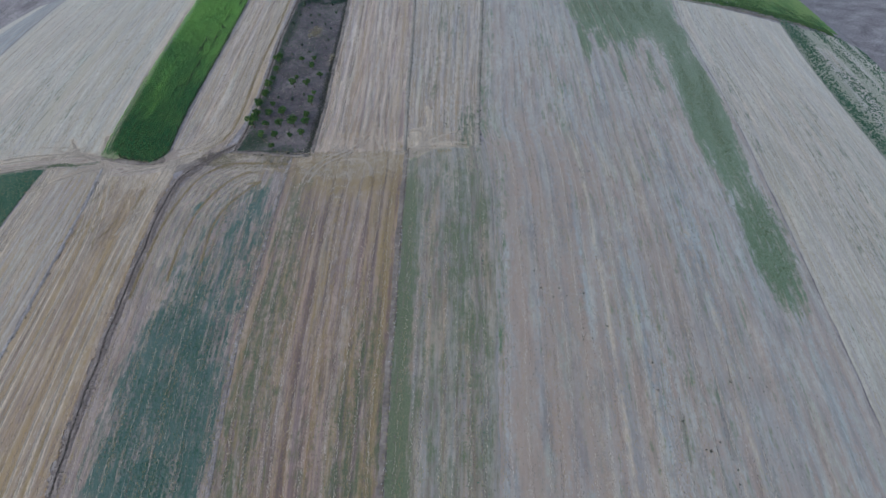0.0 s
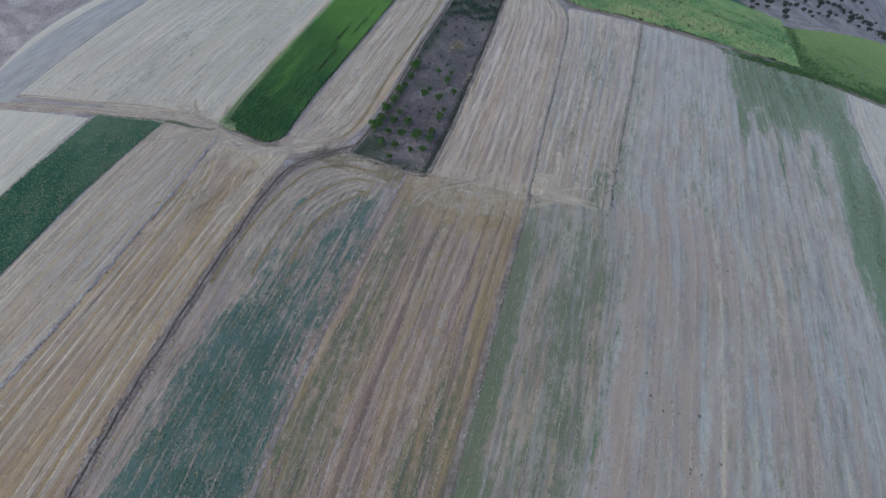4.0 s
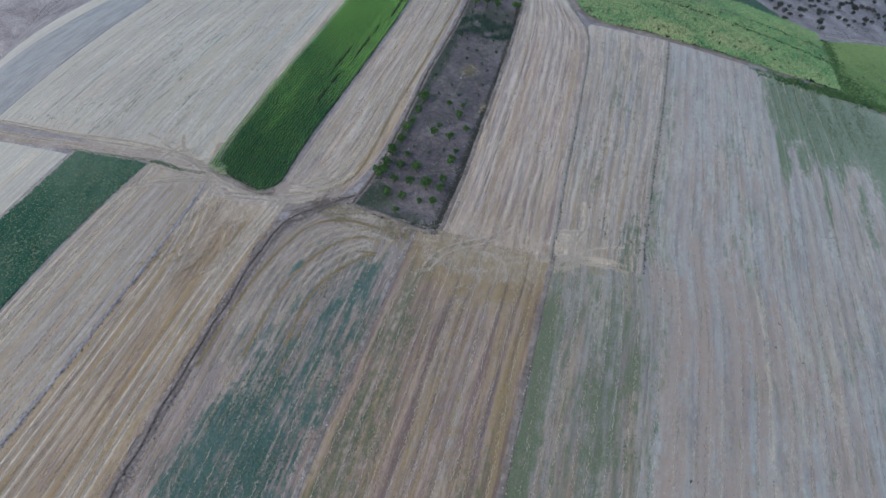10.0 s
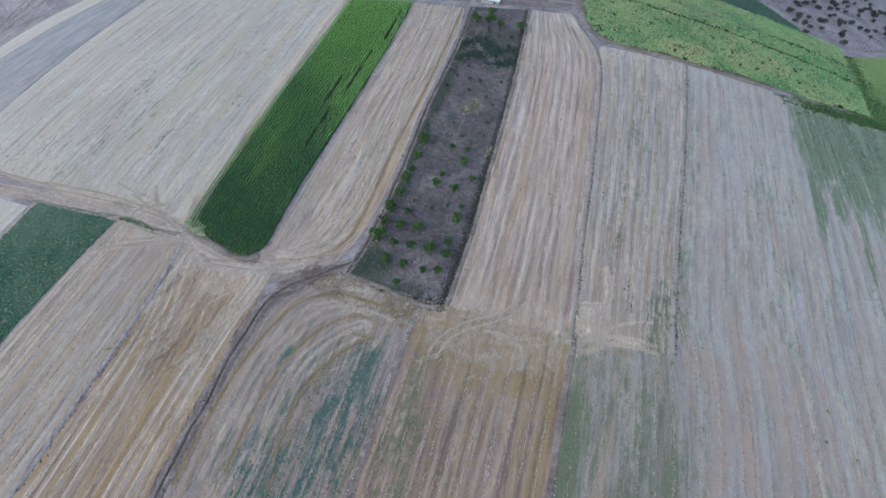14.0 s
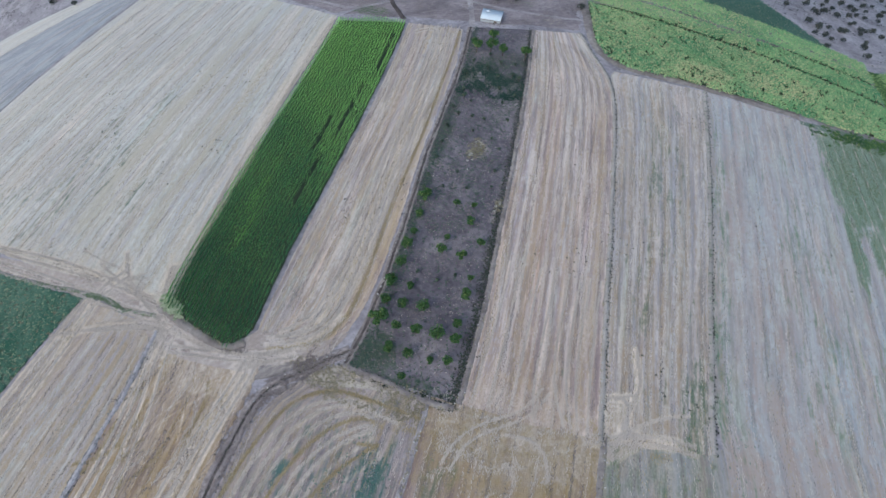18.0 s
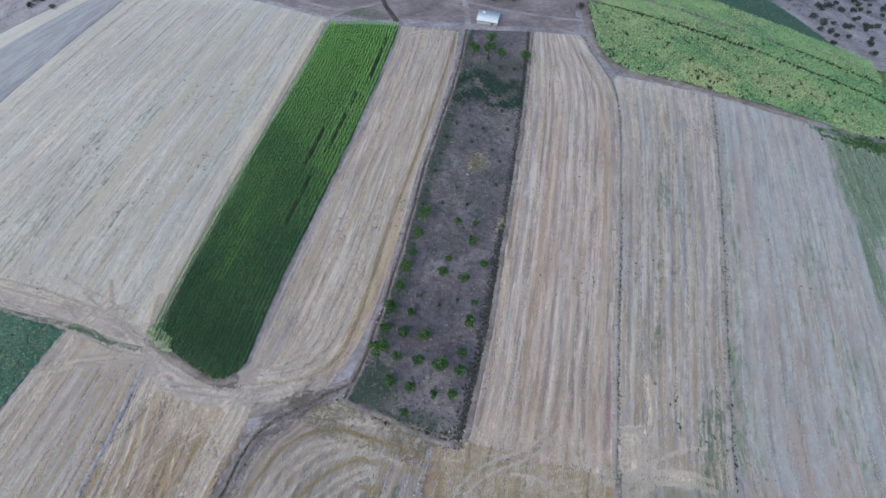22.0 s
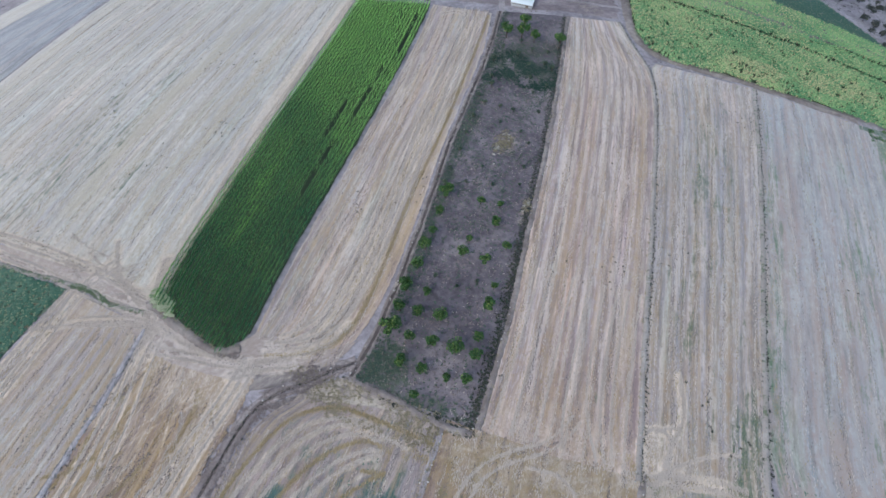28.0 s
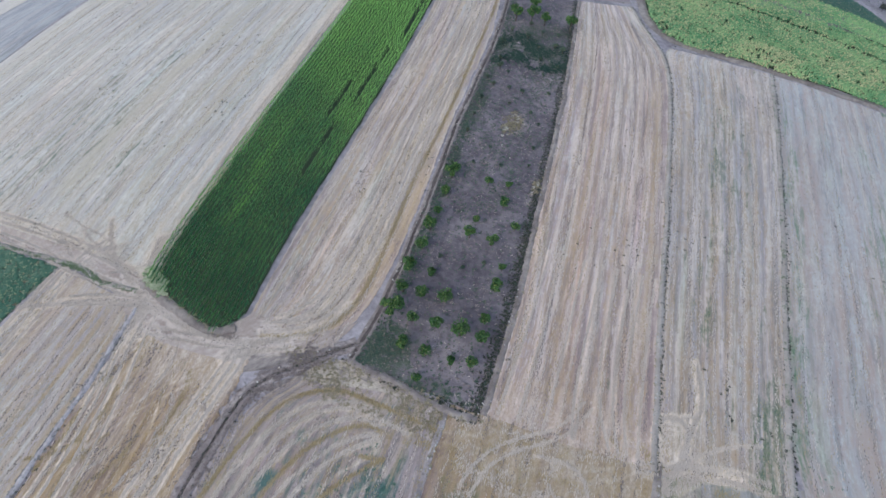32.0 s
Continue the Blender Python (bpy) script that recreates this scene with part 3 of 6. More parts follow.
for u, lean in ((-31.4, 0.0), (-28.7, 0.3), (-24, -0.4), (-20.8, 1.5), (-17.8, 4.6), (-15.2, 3.5), (-12.8, 2.2), (-10, 1.0)):
    # swaths of strip b bend in towards the headland
    track([(u + lean, 139.5), (u + 0.3 * lean, 147), (u, 158), (u - 0.5, 176)], 0.45, 0, straw=0.3)
for share, width, join in ((0.12, 0.5, -101.2), (0.19, 0.4, -100.6), (0.29, 0.5, -99.6), (0.38, 0.3, -97.5), (0.66, 0.4, -79), (0.74, 0.55, -77.6), (0.82, 0.6, -76.2)):
    # the straight bright lines of the golden strip, running together at the two track junctions
    low = [(a[0] * (1 - share) + b[0] * share, v) for v, a, b in ((-60, (-111, 0), (-61, 0)), (10, (-104, 0), (-67, 0)), (60, (-99.8, 0), (-70.6, 0)), (100, (-99.3, 0), (-72.6, 0)))]
    track(low + [(low[-1][0] * 0.6 + join * 0.4, 118), (join * 0.8 + low[-1][0] * 0.2, 128), (join, 136)], width, 0, 0.95)
track([(-128, 124), (-113, 133), (-101, 137), (-88, 134.4), (-76, 136.5)], 1.2, 0, 0.6)
track([(-123, 152), (-117, 144), (-108, 139.5), (-101, 136.5), (-97, 130)], 1.0, 0, 0.5)
track([(-77, 137), (-66, 143.5), (-63, 151)], 1.0, 0, 0.7)
track([(-4, 135.6), (-6.6, 143.5), (-6.6, 147), (-4.2, 148.6), (-1.8, 147.6), (-1.6, 144.5), (-2.5, 142)], 0.8, 0, 1.4)
track([(-4.2, 135.6), (-3.2, 138.6), (-1.2, 141.6), (0.8, 141), (0.4, 139.4), (-2.2, 137), (-4, 135.6)], 1.3, 0, 1.6)
track([(-1.6, 142), (-1.6, 146), (-0.2, 149.9), (0.1, 153.5), (-1.5, 160)], 0.8, 0, 1.2)
track([(-4.6, 147.6), (-2, 149.6), (0.2, 149.8)], 0.6, 0, 0.6)
track([(-1, 141.6), (1.5, 143.8), (5.9, 146.6), (10.6, 148)], 0.5, 0, 0.4)
track([(-9, 138.2), (-3, 139), (0.3, 140), (6.2, 141.4), (12, 141)], 1.0, 1.4, 0.5)
track([(-108.5, 152), (-105.2, 142), (-101.4, 136.4), (-100.4, 131)], 0.9, 1.2, 0.7)
track([(-98.1, 132.7), (-93.3, 124.6), (-88.3, 114), (-85.1, 99.4), (-84, 80), (-84.5, 50), (-84, -60)], 0.4, 1.7, -0.25)
track([(-77, 135), (-82, 128), (-89, 119), (-95, 106), (-97, 90), (-98, 60)], 0.4, 1.7, -0.2)
track([(-99.5, 133), (-90, 128), (-84, 118), (-81, 104), (-80.5, 80)], 0.4, 0, -0.1)
track([(-80, 132.5), (-75.5, 136.6), (-70, 139.5)], 1.1, 1.4, 0.8)

field("field_big_pale", [(-226, 139), (-224, 190), (-217, 280), (-214.5, 296)], [(-104.8, 141), (-108.6, 172), (-111, 201), (-113.6, 233), (-118.2, 272)], stubble_pale,
      "wide pale field of cut cereal stubble", 0.06, streaks=34, bands=[("gold", 0.05, 6, 140, 300, 0.6), ("gold", 0.2, 3, 150, 300, 0.5), ("gold", 0.34, 2.2, 160, 300, 0.55), ("dusk", 0.45, 1.4, 150, 290, 0.45), ("gold", 0.69, 3.2, 148, 290, 0.9), ("dusk", 0.735, 0.8, 150, 285, 0.6), ("dusk", 0.6, 0.8, 160, 280, 0.45), ("gold", 0.87, 2.8, 150, 250, 0.8), ("dusk", 0.92, 0.7, 150, 275, 0.6), ("track", 0.965, 1.4, 145, 272, 0.5), ("dusk", 0.985, 0.5, 150, 270, 0.5)], weeds=[(-160, 170, 8, 30, 0.4, -.1), (-150, 190, 4, 40, 0.35, -.1), (-175, 160, 10, 18, 0.3, 0), (-132, 165, 5, 18, 0.3, -.1)], straws=[(-150, 143, 60, 7, 0.65, 0), (-109, 155, 3, 16, 0.6, -.06), (-120, 148, 14, 9, 0.5, 0)])
field("field_grey", [(-335, 125), (-300, 180), (-265, 236), (-229, 294)], [(-227, 128), (-225.8, 190), (-218.8, 280), (-216.4, 295)], soil_grey, "narrow grey field of bare tilled soil", 0.07)
field("field_far_pale", [(-365, 150), (-283, 250), (-237, 293)], [(-336, 125), (-266, 236), (-230, 294)], stubble_pale, "pale strip of stubble on the far slope", 0.06)
field("corn_ground", shifted(CORN_L, 0.2), shifted(CORN_R, -0.2), crop_shade_soil, "soil under the standing maize with shade put into its dark colour", 0.04)
field("field_strip_by_orchard", shifted(CORN_R, 0.9), [(-68, 140), (-60.8, 146), (-59.4, 160), (-60.9, 181), (-64, 208), (-66, 248), (-70.5, 274)], stubble_rose,
      "long strip of golden cut stubble with wheel marks", 0.07, cell=0.8, streaks=8, bands=[("gold", 0.92, 1.6, 146, 275, 0.75), ("track", 0.7, 0.9, 150, 270, 0.7), ("track", 0.8, 0.5, 150, 270, 0.5), ("dusk", 0.04, 0.7, 145, 270, 0.5), ("track", 0.45, 0.5, 150, 270, 0.35)], straws=[(-68, 160, 2.5, 30, 0.5, -.06), (-72, 230, 2.5, 45, 0.45, -.06)])
field("orchard_ground", ORCH_L, ORCH_R, orchard_soil, "dark bare orchard soil with patchy weeds", 0.06,
      weeds=[(-53, 144, 5, 6, 0.6, 0), (-44, 139, 9, 3, 0.4, 0), (-57, 247, 7, 6, 0.4, 0), (-47, 243, 5, 6, 0.35, 0), (-58, 182, 3, 22, 0.35, -.06), (-50, 258, 9, 6, 0.3, 0), (-60, 214, 3, 18, 0.35, 0)], base_weed=0.2,
      straws=[(-48.5, 212, 3, 6, 0.55, 0), (-38.8, 189, 1.2, 3, 0.7, 0), (-50, 268, 8, 4, 0.3, 0)], category="orchard soil")
field("field_strip_b", shifted(ORCH_R, 0.5), shifted(BANK_B, -0.3), stubble_warm, "strip of cut stubble in straw swaths", 0.07, golds=[(-20, 142, 18, 7, 0.5, 0)], cell=0.8, streaks=16, bands=[("gold", 0.9, 1.3, 140, 250, 0.7), ("dusk", 0.97, 0.7, 140, 270, 0.6), ("track", 0.05, 0.5, 142, 270, 0.6), ("gold", 0.3, 0.9, 150, 250, 0.45), ("gold", 0.55, 0.8, 150, 240, 0.45)], straws=[(-21, 139, 20, 8, 0.62, 0)])
field("field_strip_c", shifted(BANK_B[:-2] + [(-16.5, 263)], 0.3), shifted(BANK_C, -0.3), stubble_thin, "strip of greyish cut stubble with thin weeds", 0.08, golds=[(-2, 142, 18, 7, 0.5, 0)], cell=0.8, streaks=12, bands=[("gold", 0.4, 1.0, 145, 215, 0.7), ("dusk", 0.33, 0.6, 150, 230, 0.6), ("gold", 0.75, 1.0, 150, 250, 0.35)], base_weed=0.12,
      weeds=[(11.3, 150, 3.2, 12, 0.6, 0), (2, 215, 6, 30, 0.3, 0), (-1, 172, 3, 12, 0.3, 0)], straws=[(-2, 142, 9, 8, 0.55, 0), (-1.5, 139, 4, 3, 1.1, 0), (-4.5, 145, 2.5, 4, 0.9, 0), (5, 139, 6, 1.5, 0.9, 0)])
# the green tongue: its body, its head and the fingers that reach out of it
TONGUE = [(93, 165, 8.5, 48, 1.15, 0), (95.5, 105, 7, 28, 0.95, 0), (92, 215, 8.5, 32, 1.1, 0), (77, 241, 24, 32, 1.35, 0), (60, 236, 10, 26, 1.25, 0), (70, 218, 16, 16, 0.95, 0), (54.5, 205, 2.2, 18, 1.0, 0), (61.5, 206, 2.5, 12, 0.9, 0), (66.5, 188, 1.3, 24, 0.75, 0), (73, 207, 2.5, 16, 0.8, 0), (79, 185, 2, 18, 0.7, 0)]
field("field_mauve", [(21.8, -60), (21.6, 8), *shifted(LINE_H[2:-1], 0.6), (16.6, 146), *shifted(BANK_C[1:], 0.3)], TONGUE_R, stubble_mauve, "broad pale mauve stubble field with a green grassy tongue", 0.06, cell=1.4, streaks=26, bands=[("gold", 0.07, 3.4, -60, 150, 0.95), ("gold", 0.15, 2.4, -60, 165, 0.9), ("gold", 0.23, 2.4, 0, 155, 0.9), ("gold", 0.29, 1.6, 40, 150, 0.8), ("gold", 0.1, 2.2, 165, 250, 0.5), ("dusk", 0.11, 1.0, -60, 130, 0.6), ("dusk", 0.2, 0.8, -60, 150, 0.5), ("track", 0.31, 0.9, -60, 180, 0.5), ("track", 0.4, 1.0, -60, 200, 0.5), ("track", 0.47, 0.7, -60, 150, 0.4), ("gold", 0.36, 1.5, -60, 150, 0.55), ("gold", 0.55, 1.6, -60, 170, 0.5), ("track", 0.62, 1.2, -60, 160, 0.4)],
      weeds=TONGUE + [(70, 120, 30, 120, 0.2, 0), (22, 100, 2.2, 45, 0.42, 0), (17, 165, 3, 26, 0.5, 0), (17, 215, 2.5, 40, 0.42, 0), (40, 190, 8, 50, 0.3, 0)])
EAST_R = [(181, -60), (178, 8), (168, 100), (165, 141), (162, 163), (160.5, 186), (160.5, 209), (165, 241.5)]
field("field_east", shifted(TONGUE_R, 0.5), EAST_R, stubble_pale, "pale mown field beside the grass tongue", 0.07, streaks=14, bands=[("dusk", 0.3, 2, 140, 240, 0.4), ("gold", 0.6, 2.5, 60, 230, 0.4)], weeds=[(140, 120, 20, 60, 0.3, 0), (108, 170, 4, 40, 0.4, 0)])
field("field_east_weedy", shifted(EAST_R, 0.6), [(300, -60), (290, 8), (270, 100), (262, 200), (264, 252)], regrowth,
      "mottled green weedy field", 0.06, base_weed=0.42, weeds=[(169, 175, 7, 75, 1.0, 0), (168, 100, 7, 60, 0.9, -.08), (183, 236, 22, 11, 0.9, 0), (200, 200, 6, 60, 0.6, 0), (222, 215, 7, 50, 0.7, 0)], streaks=30)
field("field_low_pale", [(-228.0, -60), (-228, 8), (-228, 70), (-228, 128)], [(-170.5, -60), (-168, 8), (-163, 90), (-160, 132)], stubble_pale, "pale stubble field below the farm track", 0.07)
field("field_low_green", [(-169.0, -60), (-166.5, 8), (-161.5, 90), (-158.6, 116), (-157.6, 134.2)], [(-133.6, -60), (-132.6, 8), (-130.8, 64), (-129.4, 89), (-128.4, 112), (-125.8, 136.6)], weed_field, "dark green field of low leafy plants", 0.07, base_weed=0.75)
field("field_low_d", [(-132.6, -60), (-131.6, 8), (-129.8, 64), (-128.4, 89), (-127.4, 112), (-124.6, 137.4)], shifted(LINE_D, -0.6), stubble_drab, "brown cut stubble strip", 0.06, cell=0.9, streaks=20, bands=[("track", 0.05, 0.8, -60, 132, 0.7), ("dusk", 0.5, 2.0, 112, 128, 0.6)], straws=[(-127, 90, 1.6, 50, 0.7, 0), (-113, 134, 11, 3, 0.6, 0), (-105, 134, 4, 5, 0.5, 0)])
field("field_low_e", shifted(LINE_D, 0.6), [(-65.3, -60), (-68.6, 10), (-70.4, 33), (-71.9, 61), (-73, 82), (-74, 103), (-75.2, 134.6)], stubble_gold, "golden stubble strip crossed by pale wheel tracks", 0.07, ragged=1.3, cell=0.55, streaks=6, bands=[("gold", 0.24, 1.2, -60, 125, 0.8), ("dusk", 0.1, 0.6, -60, 120, 0.7), ("dusk", 0.38, 0.5, -60, 110, 0.6), ("gold", 0.62, 1.3, -60, 126, 0.8), ("dusk", 0.57, 1.2, 60, 84, 0.7), ("dusk", 0.5, 2.0, 96, 117, 0.6), ("dusk", 0.62, 1.0, 100, 121, 0.5), ("straw", 0.5, 8.0, 116, 136, 0.75), ("straw", 0.86, 2.6, 88, 136, 0.8), ("straw", 0.05, 1.8, 112, 136, 0.7), ("dusk", 0.75, 0.4, -60, 126, 0.7), ("gold", 0.83, 1.0, -60, 130, 0.7)],
      straws=[(-76, 90, 2.2, 50, 0.5, 0), (-78.5, 122, 3, 16, 0.95, 0.15), (-99, 126, 3, 12, 0.8, 0), (-88, 129, 12, 6, 0.75, 0)])
field("field_low_f", [(-61.9, -60), (-65.6, 10), (-67.6, 33), (-69.1, 61), (-70.2, 82), (-71.2, 103), (-71.4, 126), (-66, 133.5)], shifted(LINE_F, -0.5), stubble_weedy, "stubble strip greened over by weeds in rows", 0.07, cell=0.8, streaks=6, bands=[("track", 0.86, 0.5, 60, 125, 0.45)],
      weeds=[(-49.5, 40, 14, 60, 0.9, -.05), (-55, 98, 14, 34, 0.4, 0), (-45, 100, 9, 28, 0.6, -.05), (-60, 90, 9, 26, 0.3, 0), (-46.5, 116, 4, 11, 0.75, 0), (-61.5, 117, 1.2, 2, 0.9, 0)], straws=[(-58, 130, 12, 7, 0.5, 0), (-45, 135, 10, 5, 0.55, 0)])
field("field_low_g", shifted(LINE_F, 0.5), shifted(LINE_G, -0.6), stubble_brown, "brown stubble strip with ochre rows", 0.06, golds=[(-20, 131, 22, 12, 0.75, 0), (-9.5, 134, 4, 4, 1.0, 0), (-31, 134, 7, 3, 0.9, 0), (-9, 120, 5, 22, 0.5, 0), (-3, 100, 4, 40, 0.35, 0)], cell=0.8, streaks=8, bands=[("gold", 0.93, 1.9, -60, 134, 0.95), ("gold", 0.78, 0.8, -60, 120, 0.5), ("dusk", 0.42, 1.0, -60, 124, 0.8), ("gold", 0.52, 1.2, 80, 132, 0.6), ("track", 0.6, 0.9, 86, 96, 0.8), ("gold", 0.33, 0.9, 70, 130, 0.6), ("dusk", 0.98, 0.6, -60, 135, 0.6)],
      weeds=[(-31, 60, 6, 60, 0.62, 0), (-7, 40, 7, 50, 0.55, 0), (-33, 105, 5, 26, 0.55, 0), (-18, 20, 12, 40, 0.4, 0)], straws=[(-21, 135, 20, 10, 0.7, 0), (-24, 98, 1.5, 6, 0.5, 0), (-22, 122, 10, 8, 0.4, 0)])
field("field_low_h", shifted(LINE_G, 0.6), shifted(LINE_H, 0.9), regrowth, "strip of thin green regrowth on mauve soil", 0.07, cell=0.9, streaks=4, bands=[("dusk", 0.4, 1.6, -60, 120, 0.45), ("track", 0.55, 3.0, 122, 136, 0.4)],
      weeds=[(-1.2, 92, 3.1, 48, .95, -.05), (1.6, 38, 3.2, 40, .95, -.04), (3.2, -10, 3.4, 50, .9, 0), (13, 108, 7, 26, 0.62, 0), (15.5, 78, 5, 44, 0.48, 0), (16.5, 35, 5, 60, 0.42, 0), (5, 118, 6, 16, 0.4, 0), (7, 70, 16, 100, 0.36, 0)], straws=[(8, 133, 10, 6, 0.5, 0), (-2, 138, 7, 4, 0.6, 0), (8, 126, 3, 5, 0.6, 0)])
field("farm_track", [(-240, 127), (-182, 131.6), (-157, 135.2), (-145, 136.2), (-134, 137.4), (-126, 138.2), (-118, 138.6), (-112, 137.2), (-105, 134.6), (-99, 131), (-90, 130.8), (-76, 132.4)], [(-240, 132.6), (-182, 136.6), (-157, 139.4), (-145, 140.4), (-134, 141.2), (-126, 141.8), (-118, 142), (-110, 141.8), (-104, 140.2), (-92, 138), (-83, 137), (-75, 140.6)],
      track_dust, "dusty pale farm track between the fields", 0.085, cell=0.7, straws=[(-150, 138, 60, 4, 0.4, 0)], category="farm track", ragged=1.8)
field("headland_corner", [(-83, 136.2), (-76, 136), (-68, 137.8), (-63, 141)], [(-79.5, 143), (-73, 141.5), (-66, 142), (-60.3, 148)], track_dust, "dusty track bend round the strip's end", 0.09, ragged=1.3, cell=0.7, straws=[(-70, 140, 8, 4, .5, 0)], category="farm track")
field("corn_ground_end", [(-103.6, 141.6), (-94, 138.6), (-85, 136), (-81.6, 140)], [(-104.2, 144), (-94, 143.5), (-85, 143), (-80.9, 142.6)], crop_shade_soil, "soil at the maize field's end with shade put into its dark colour", 0.1)
field("ditch_corner", [(-80, 131), (-75, 131), (-71, 133), (-63, 139.5)], [(-79, 137.8), (-73, 138.4), (-67, 140.6), (-61, 143.4)], bank_soil, "rough mauve-brown ground in the ditch's bend", 0.035, ragged=1.2, cell=1.0, straws=[(-73, 137, 5, 3, 0.5, 0)], category="rough ground")
field("headland_verge", [(-70, 130), (-64.5, 136.4), (-58, 141)], [(-60, 128), (-52, 132), (-38, 136)], bank_soil, "rough trodden ground below the orchard", 0.03, ragged=1.2, cell=1.0, straws=[(-54, 136, 14, 6, 0.7, 0)], category="rough ground")


def flat(width, h):
    return [(-width / 2, h), (0, h + 0.01), (width / 2, h)]


# fields beyond the stubble, on the far slope
field("field_far_green", [(12.5, 332), (45, 323.6), (70, 316), (80, 309)], [(40, 360), (53, 341), (64, 324), (81, 310)], weed_field, "dark green field on the far slope", 0.05, base_weed=0.9)
field("field_corner_green", [(84.5, 256), (86, 280), (88, 308)], [(215, 258), (225, 320), (235, 400)], weed_field, "green field with a dark weedy margin", 0.05, base_weed=0.7)
field("sunflower_ground", [(-30, 311), (-27.5, 295), (-24.5, 280), (-18, 269)], [(82, 304), (83, 290), (83.5, 275), (82.5, 258)], crop_shade_soil, "soil under the sunflowers with shade put into its dark colour", 0.04)
field("field_margin", [(46, 255.6), (58, 254), (70, 251.5), (100, 251), (128, 246)], [(46, 257.4), (58, 257.6), (70, 257), (100, 257), (140, 252)], weed_field, "dark green weedy field margin", 0.09, base_weed=0.8)

field("bare_slope", [(-215, 300), (-190, 330), (-150, 360)], [(-119, 274.5), (-97, 296), (-80, 330)], slope_soil, "mauve-brown bare slope above the fields", 0.0, cell=2.5, category="rough ground", ragged=1.5, tracks=False)
field("shed_yard", [(-117, 274), (-100, 292), (-80, 328)], [(-30, 286), (-34, 306), (-32, 330)], slope_soil, "trodden mauve-brown ground round the shed", 0.01, cell=2.0, category="rough ground", ragged=1.5, tracks=False, straws=[(-40, 290, 5, 4, 0.5, 0), (-58, 278.5, 8, 2, 0.3, 0), (-104, 280, 6, 4, 0.4, 0)], weeds=[(-108, 279, 9, 4, 0.7, 0), (-52, 300, 6, 3, 0.4, 0)])

# banks, ditches and edges
ribbon("ditch", DITCH, [(-1.5, 0.04), (-0.8, 0.18), (-0.3, 0.14), (-0.12, 0.02), (0.12, 0.02), (0.3, 0.15), (0.7, 0.16), (1.3, 0.04)], ditch_bank, "dry earth ditch with low crumbling banks", "ditch", 0.8, 0.9, weed=0.15, rough=0.13)
# a dark strip laid over the trough, coloured as its shadow
ribbon("ditch_bottom", DITCH, [(-0.24, 0.2), (-0.1, 0.12), (0.1, 0.12), (0.24, 0.2)], ditch_shade_soil, "dark strip along the ditch bottom with shadow put into its colour", "ditch", 0.8, 0.9, rough=0.1)
ribbon("bank_grey", LINE_D, [(-0.5, 0.09), (-0.2, 0.17), (0.0, 0.2), (0.2, 0.16), (0.5, 0.09)], bank_thistle, "low grey bank overgrown with thistles", "field bank", 0.6, 0.5, weed=0.15, rough=0.16)
ribbon("bank_pale", LINE_F, [(-0.55, 0.05), (-0.2, 0.2), (0.0, 0.08), (0.22, 0.22), (0.5, 0.05)], bank_mauve, "low mauve bank with dry grass", "field bank", 0.8, 0.6, straw=0.3, rough=0.16)
ribbon("bank_brown", LINE_G, [(-0.9, 0.05), (-0.45, 0.16), (-0.1, 0.1), (0.2, 0.24), (0.55, 0.05)], bank_soil, "narrow brown furrow bank between fields", "field bank", 0.8, 0.25, straw=0.12, rough=0.08)
ribbon("bank_stony", BANK_B, [(-0.55, 0.05), (-0.25, 0.28), (0.1, 0.3), (0.4, 0.15), (0.65, 0.05)], path_grey, "stony bank between two stubble strips", "field bank", 0.8, 0.3, straw=0.15, weed=0.3, rough=0.1)
ribbon("bank_green", BANK_C, [(-0.6, 0.05), (-0.25, 0.25), (0.1, 0.28), (0.4, 0.18), (0.7, 0.05)], path_grey, "low bank with grey-green weeds", "field bank", 0.8, 0.3, weed=0.42, rough=0.1)
ribbon("orchard_ditch", shifted(ORCH_L, -0.5), [(-0.9, 0.05), (-0.5, 0.3), (-0.15, 0.12), (0.2, 0.12), (0.5, 0.25), (0.9, 0.05)], bank_soil, "shallow ditch along the orchard", "ditch", 0.8, 0.25, rough=0.12)
# the orchard ditch has the same strip, shade put into its colour
ribbon("orchard_ditch_bottom", shifted(ORCH_L, -0.5), [(-0.35, 0.19), (0.0, 0.14), (0.4, 0.19)], ditch_shade_soil, "dark strip along the orchard ditch bottom with shade put into its colour", "ditch", 0.8, 0.25, rough=0.03)
ribbon("orchard_edge", shifted(ORCH_R, 0.2), [(-0.7, 0.05), (-0.25, 0.28), (0.2, 0.25), (0.6, 0.05)], bank_soil, "weedy stony edge of the orchard", "field bank", 0.8, 0.4, straw=0.2, weed=0.1, rough=0.16)
ribbon("orchard_end", [(-59, 140.2), (-54, 139.2), (-49, 139.3), (-42, 137.2), (-34.5, 137.3)], [(-0.9, 0.05), (-0.3, 0.3), (0.25, 0.25), (0.8, 0.05)], bank_soil, "brushy bank at the orchard's end", "field bank", 0.8, 0.5, straw=0.1, rough=0.2)
ribbon("maize_end", [(-105, 140.5), (-99, 138.8), (-93, 137.6), (-85, 135.8), (-81, 138.6)], [(-1.0, 0.05), (-0.3, 0.3), (0.3, 0.3), (1.2, 0.05)], bank_soil, "brown overgrown verge below the maize", "field bank", 0.8, 0.5, rough=0.2, weed=0.15)
ribbon("verge_dark", [(-160, 134.2), (-145, 135.5), (-134, 136.9), (-126.7, 137.9), (-118, 138.4), (-113.5, 137), (-104.6, 138.2)], [(-0.5, 0.1), (-0.2, 0.17), (0.2, 0.17), (0.5, 0.1)], path_grey, "dark grassy verge of the farm track", "verge", 0.8, 0.8, weed=0.4, rough=0.12)
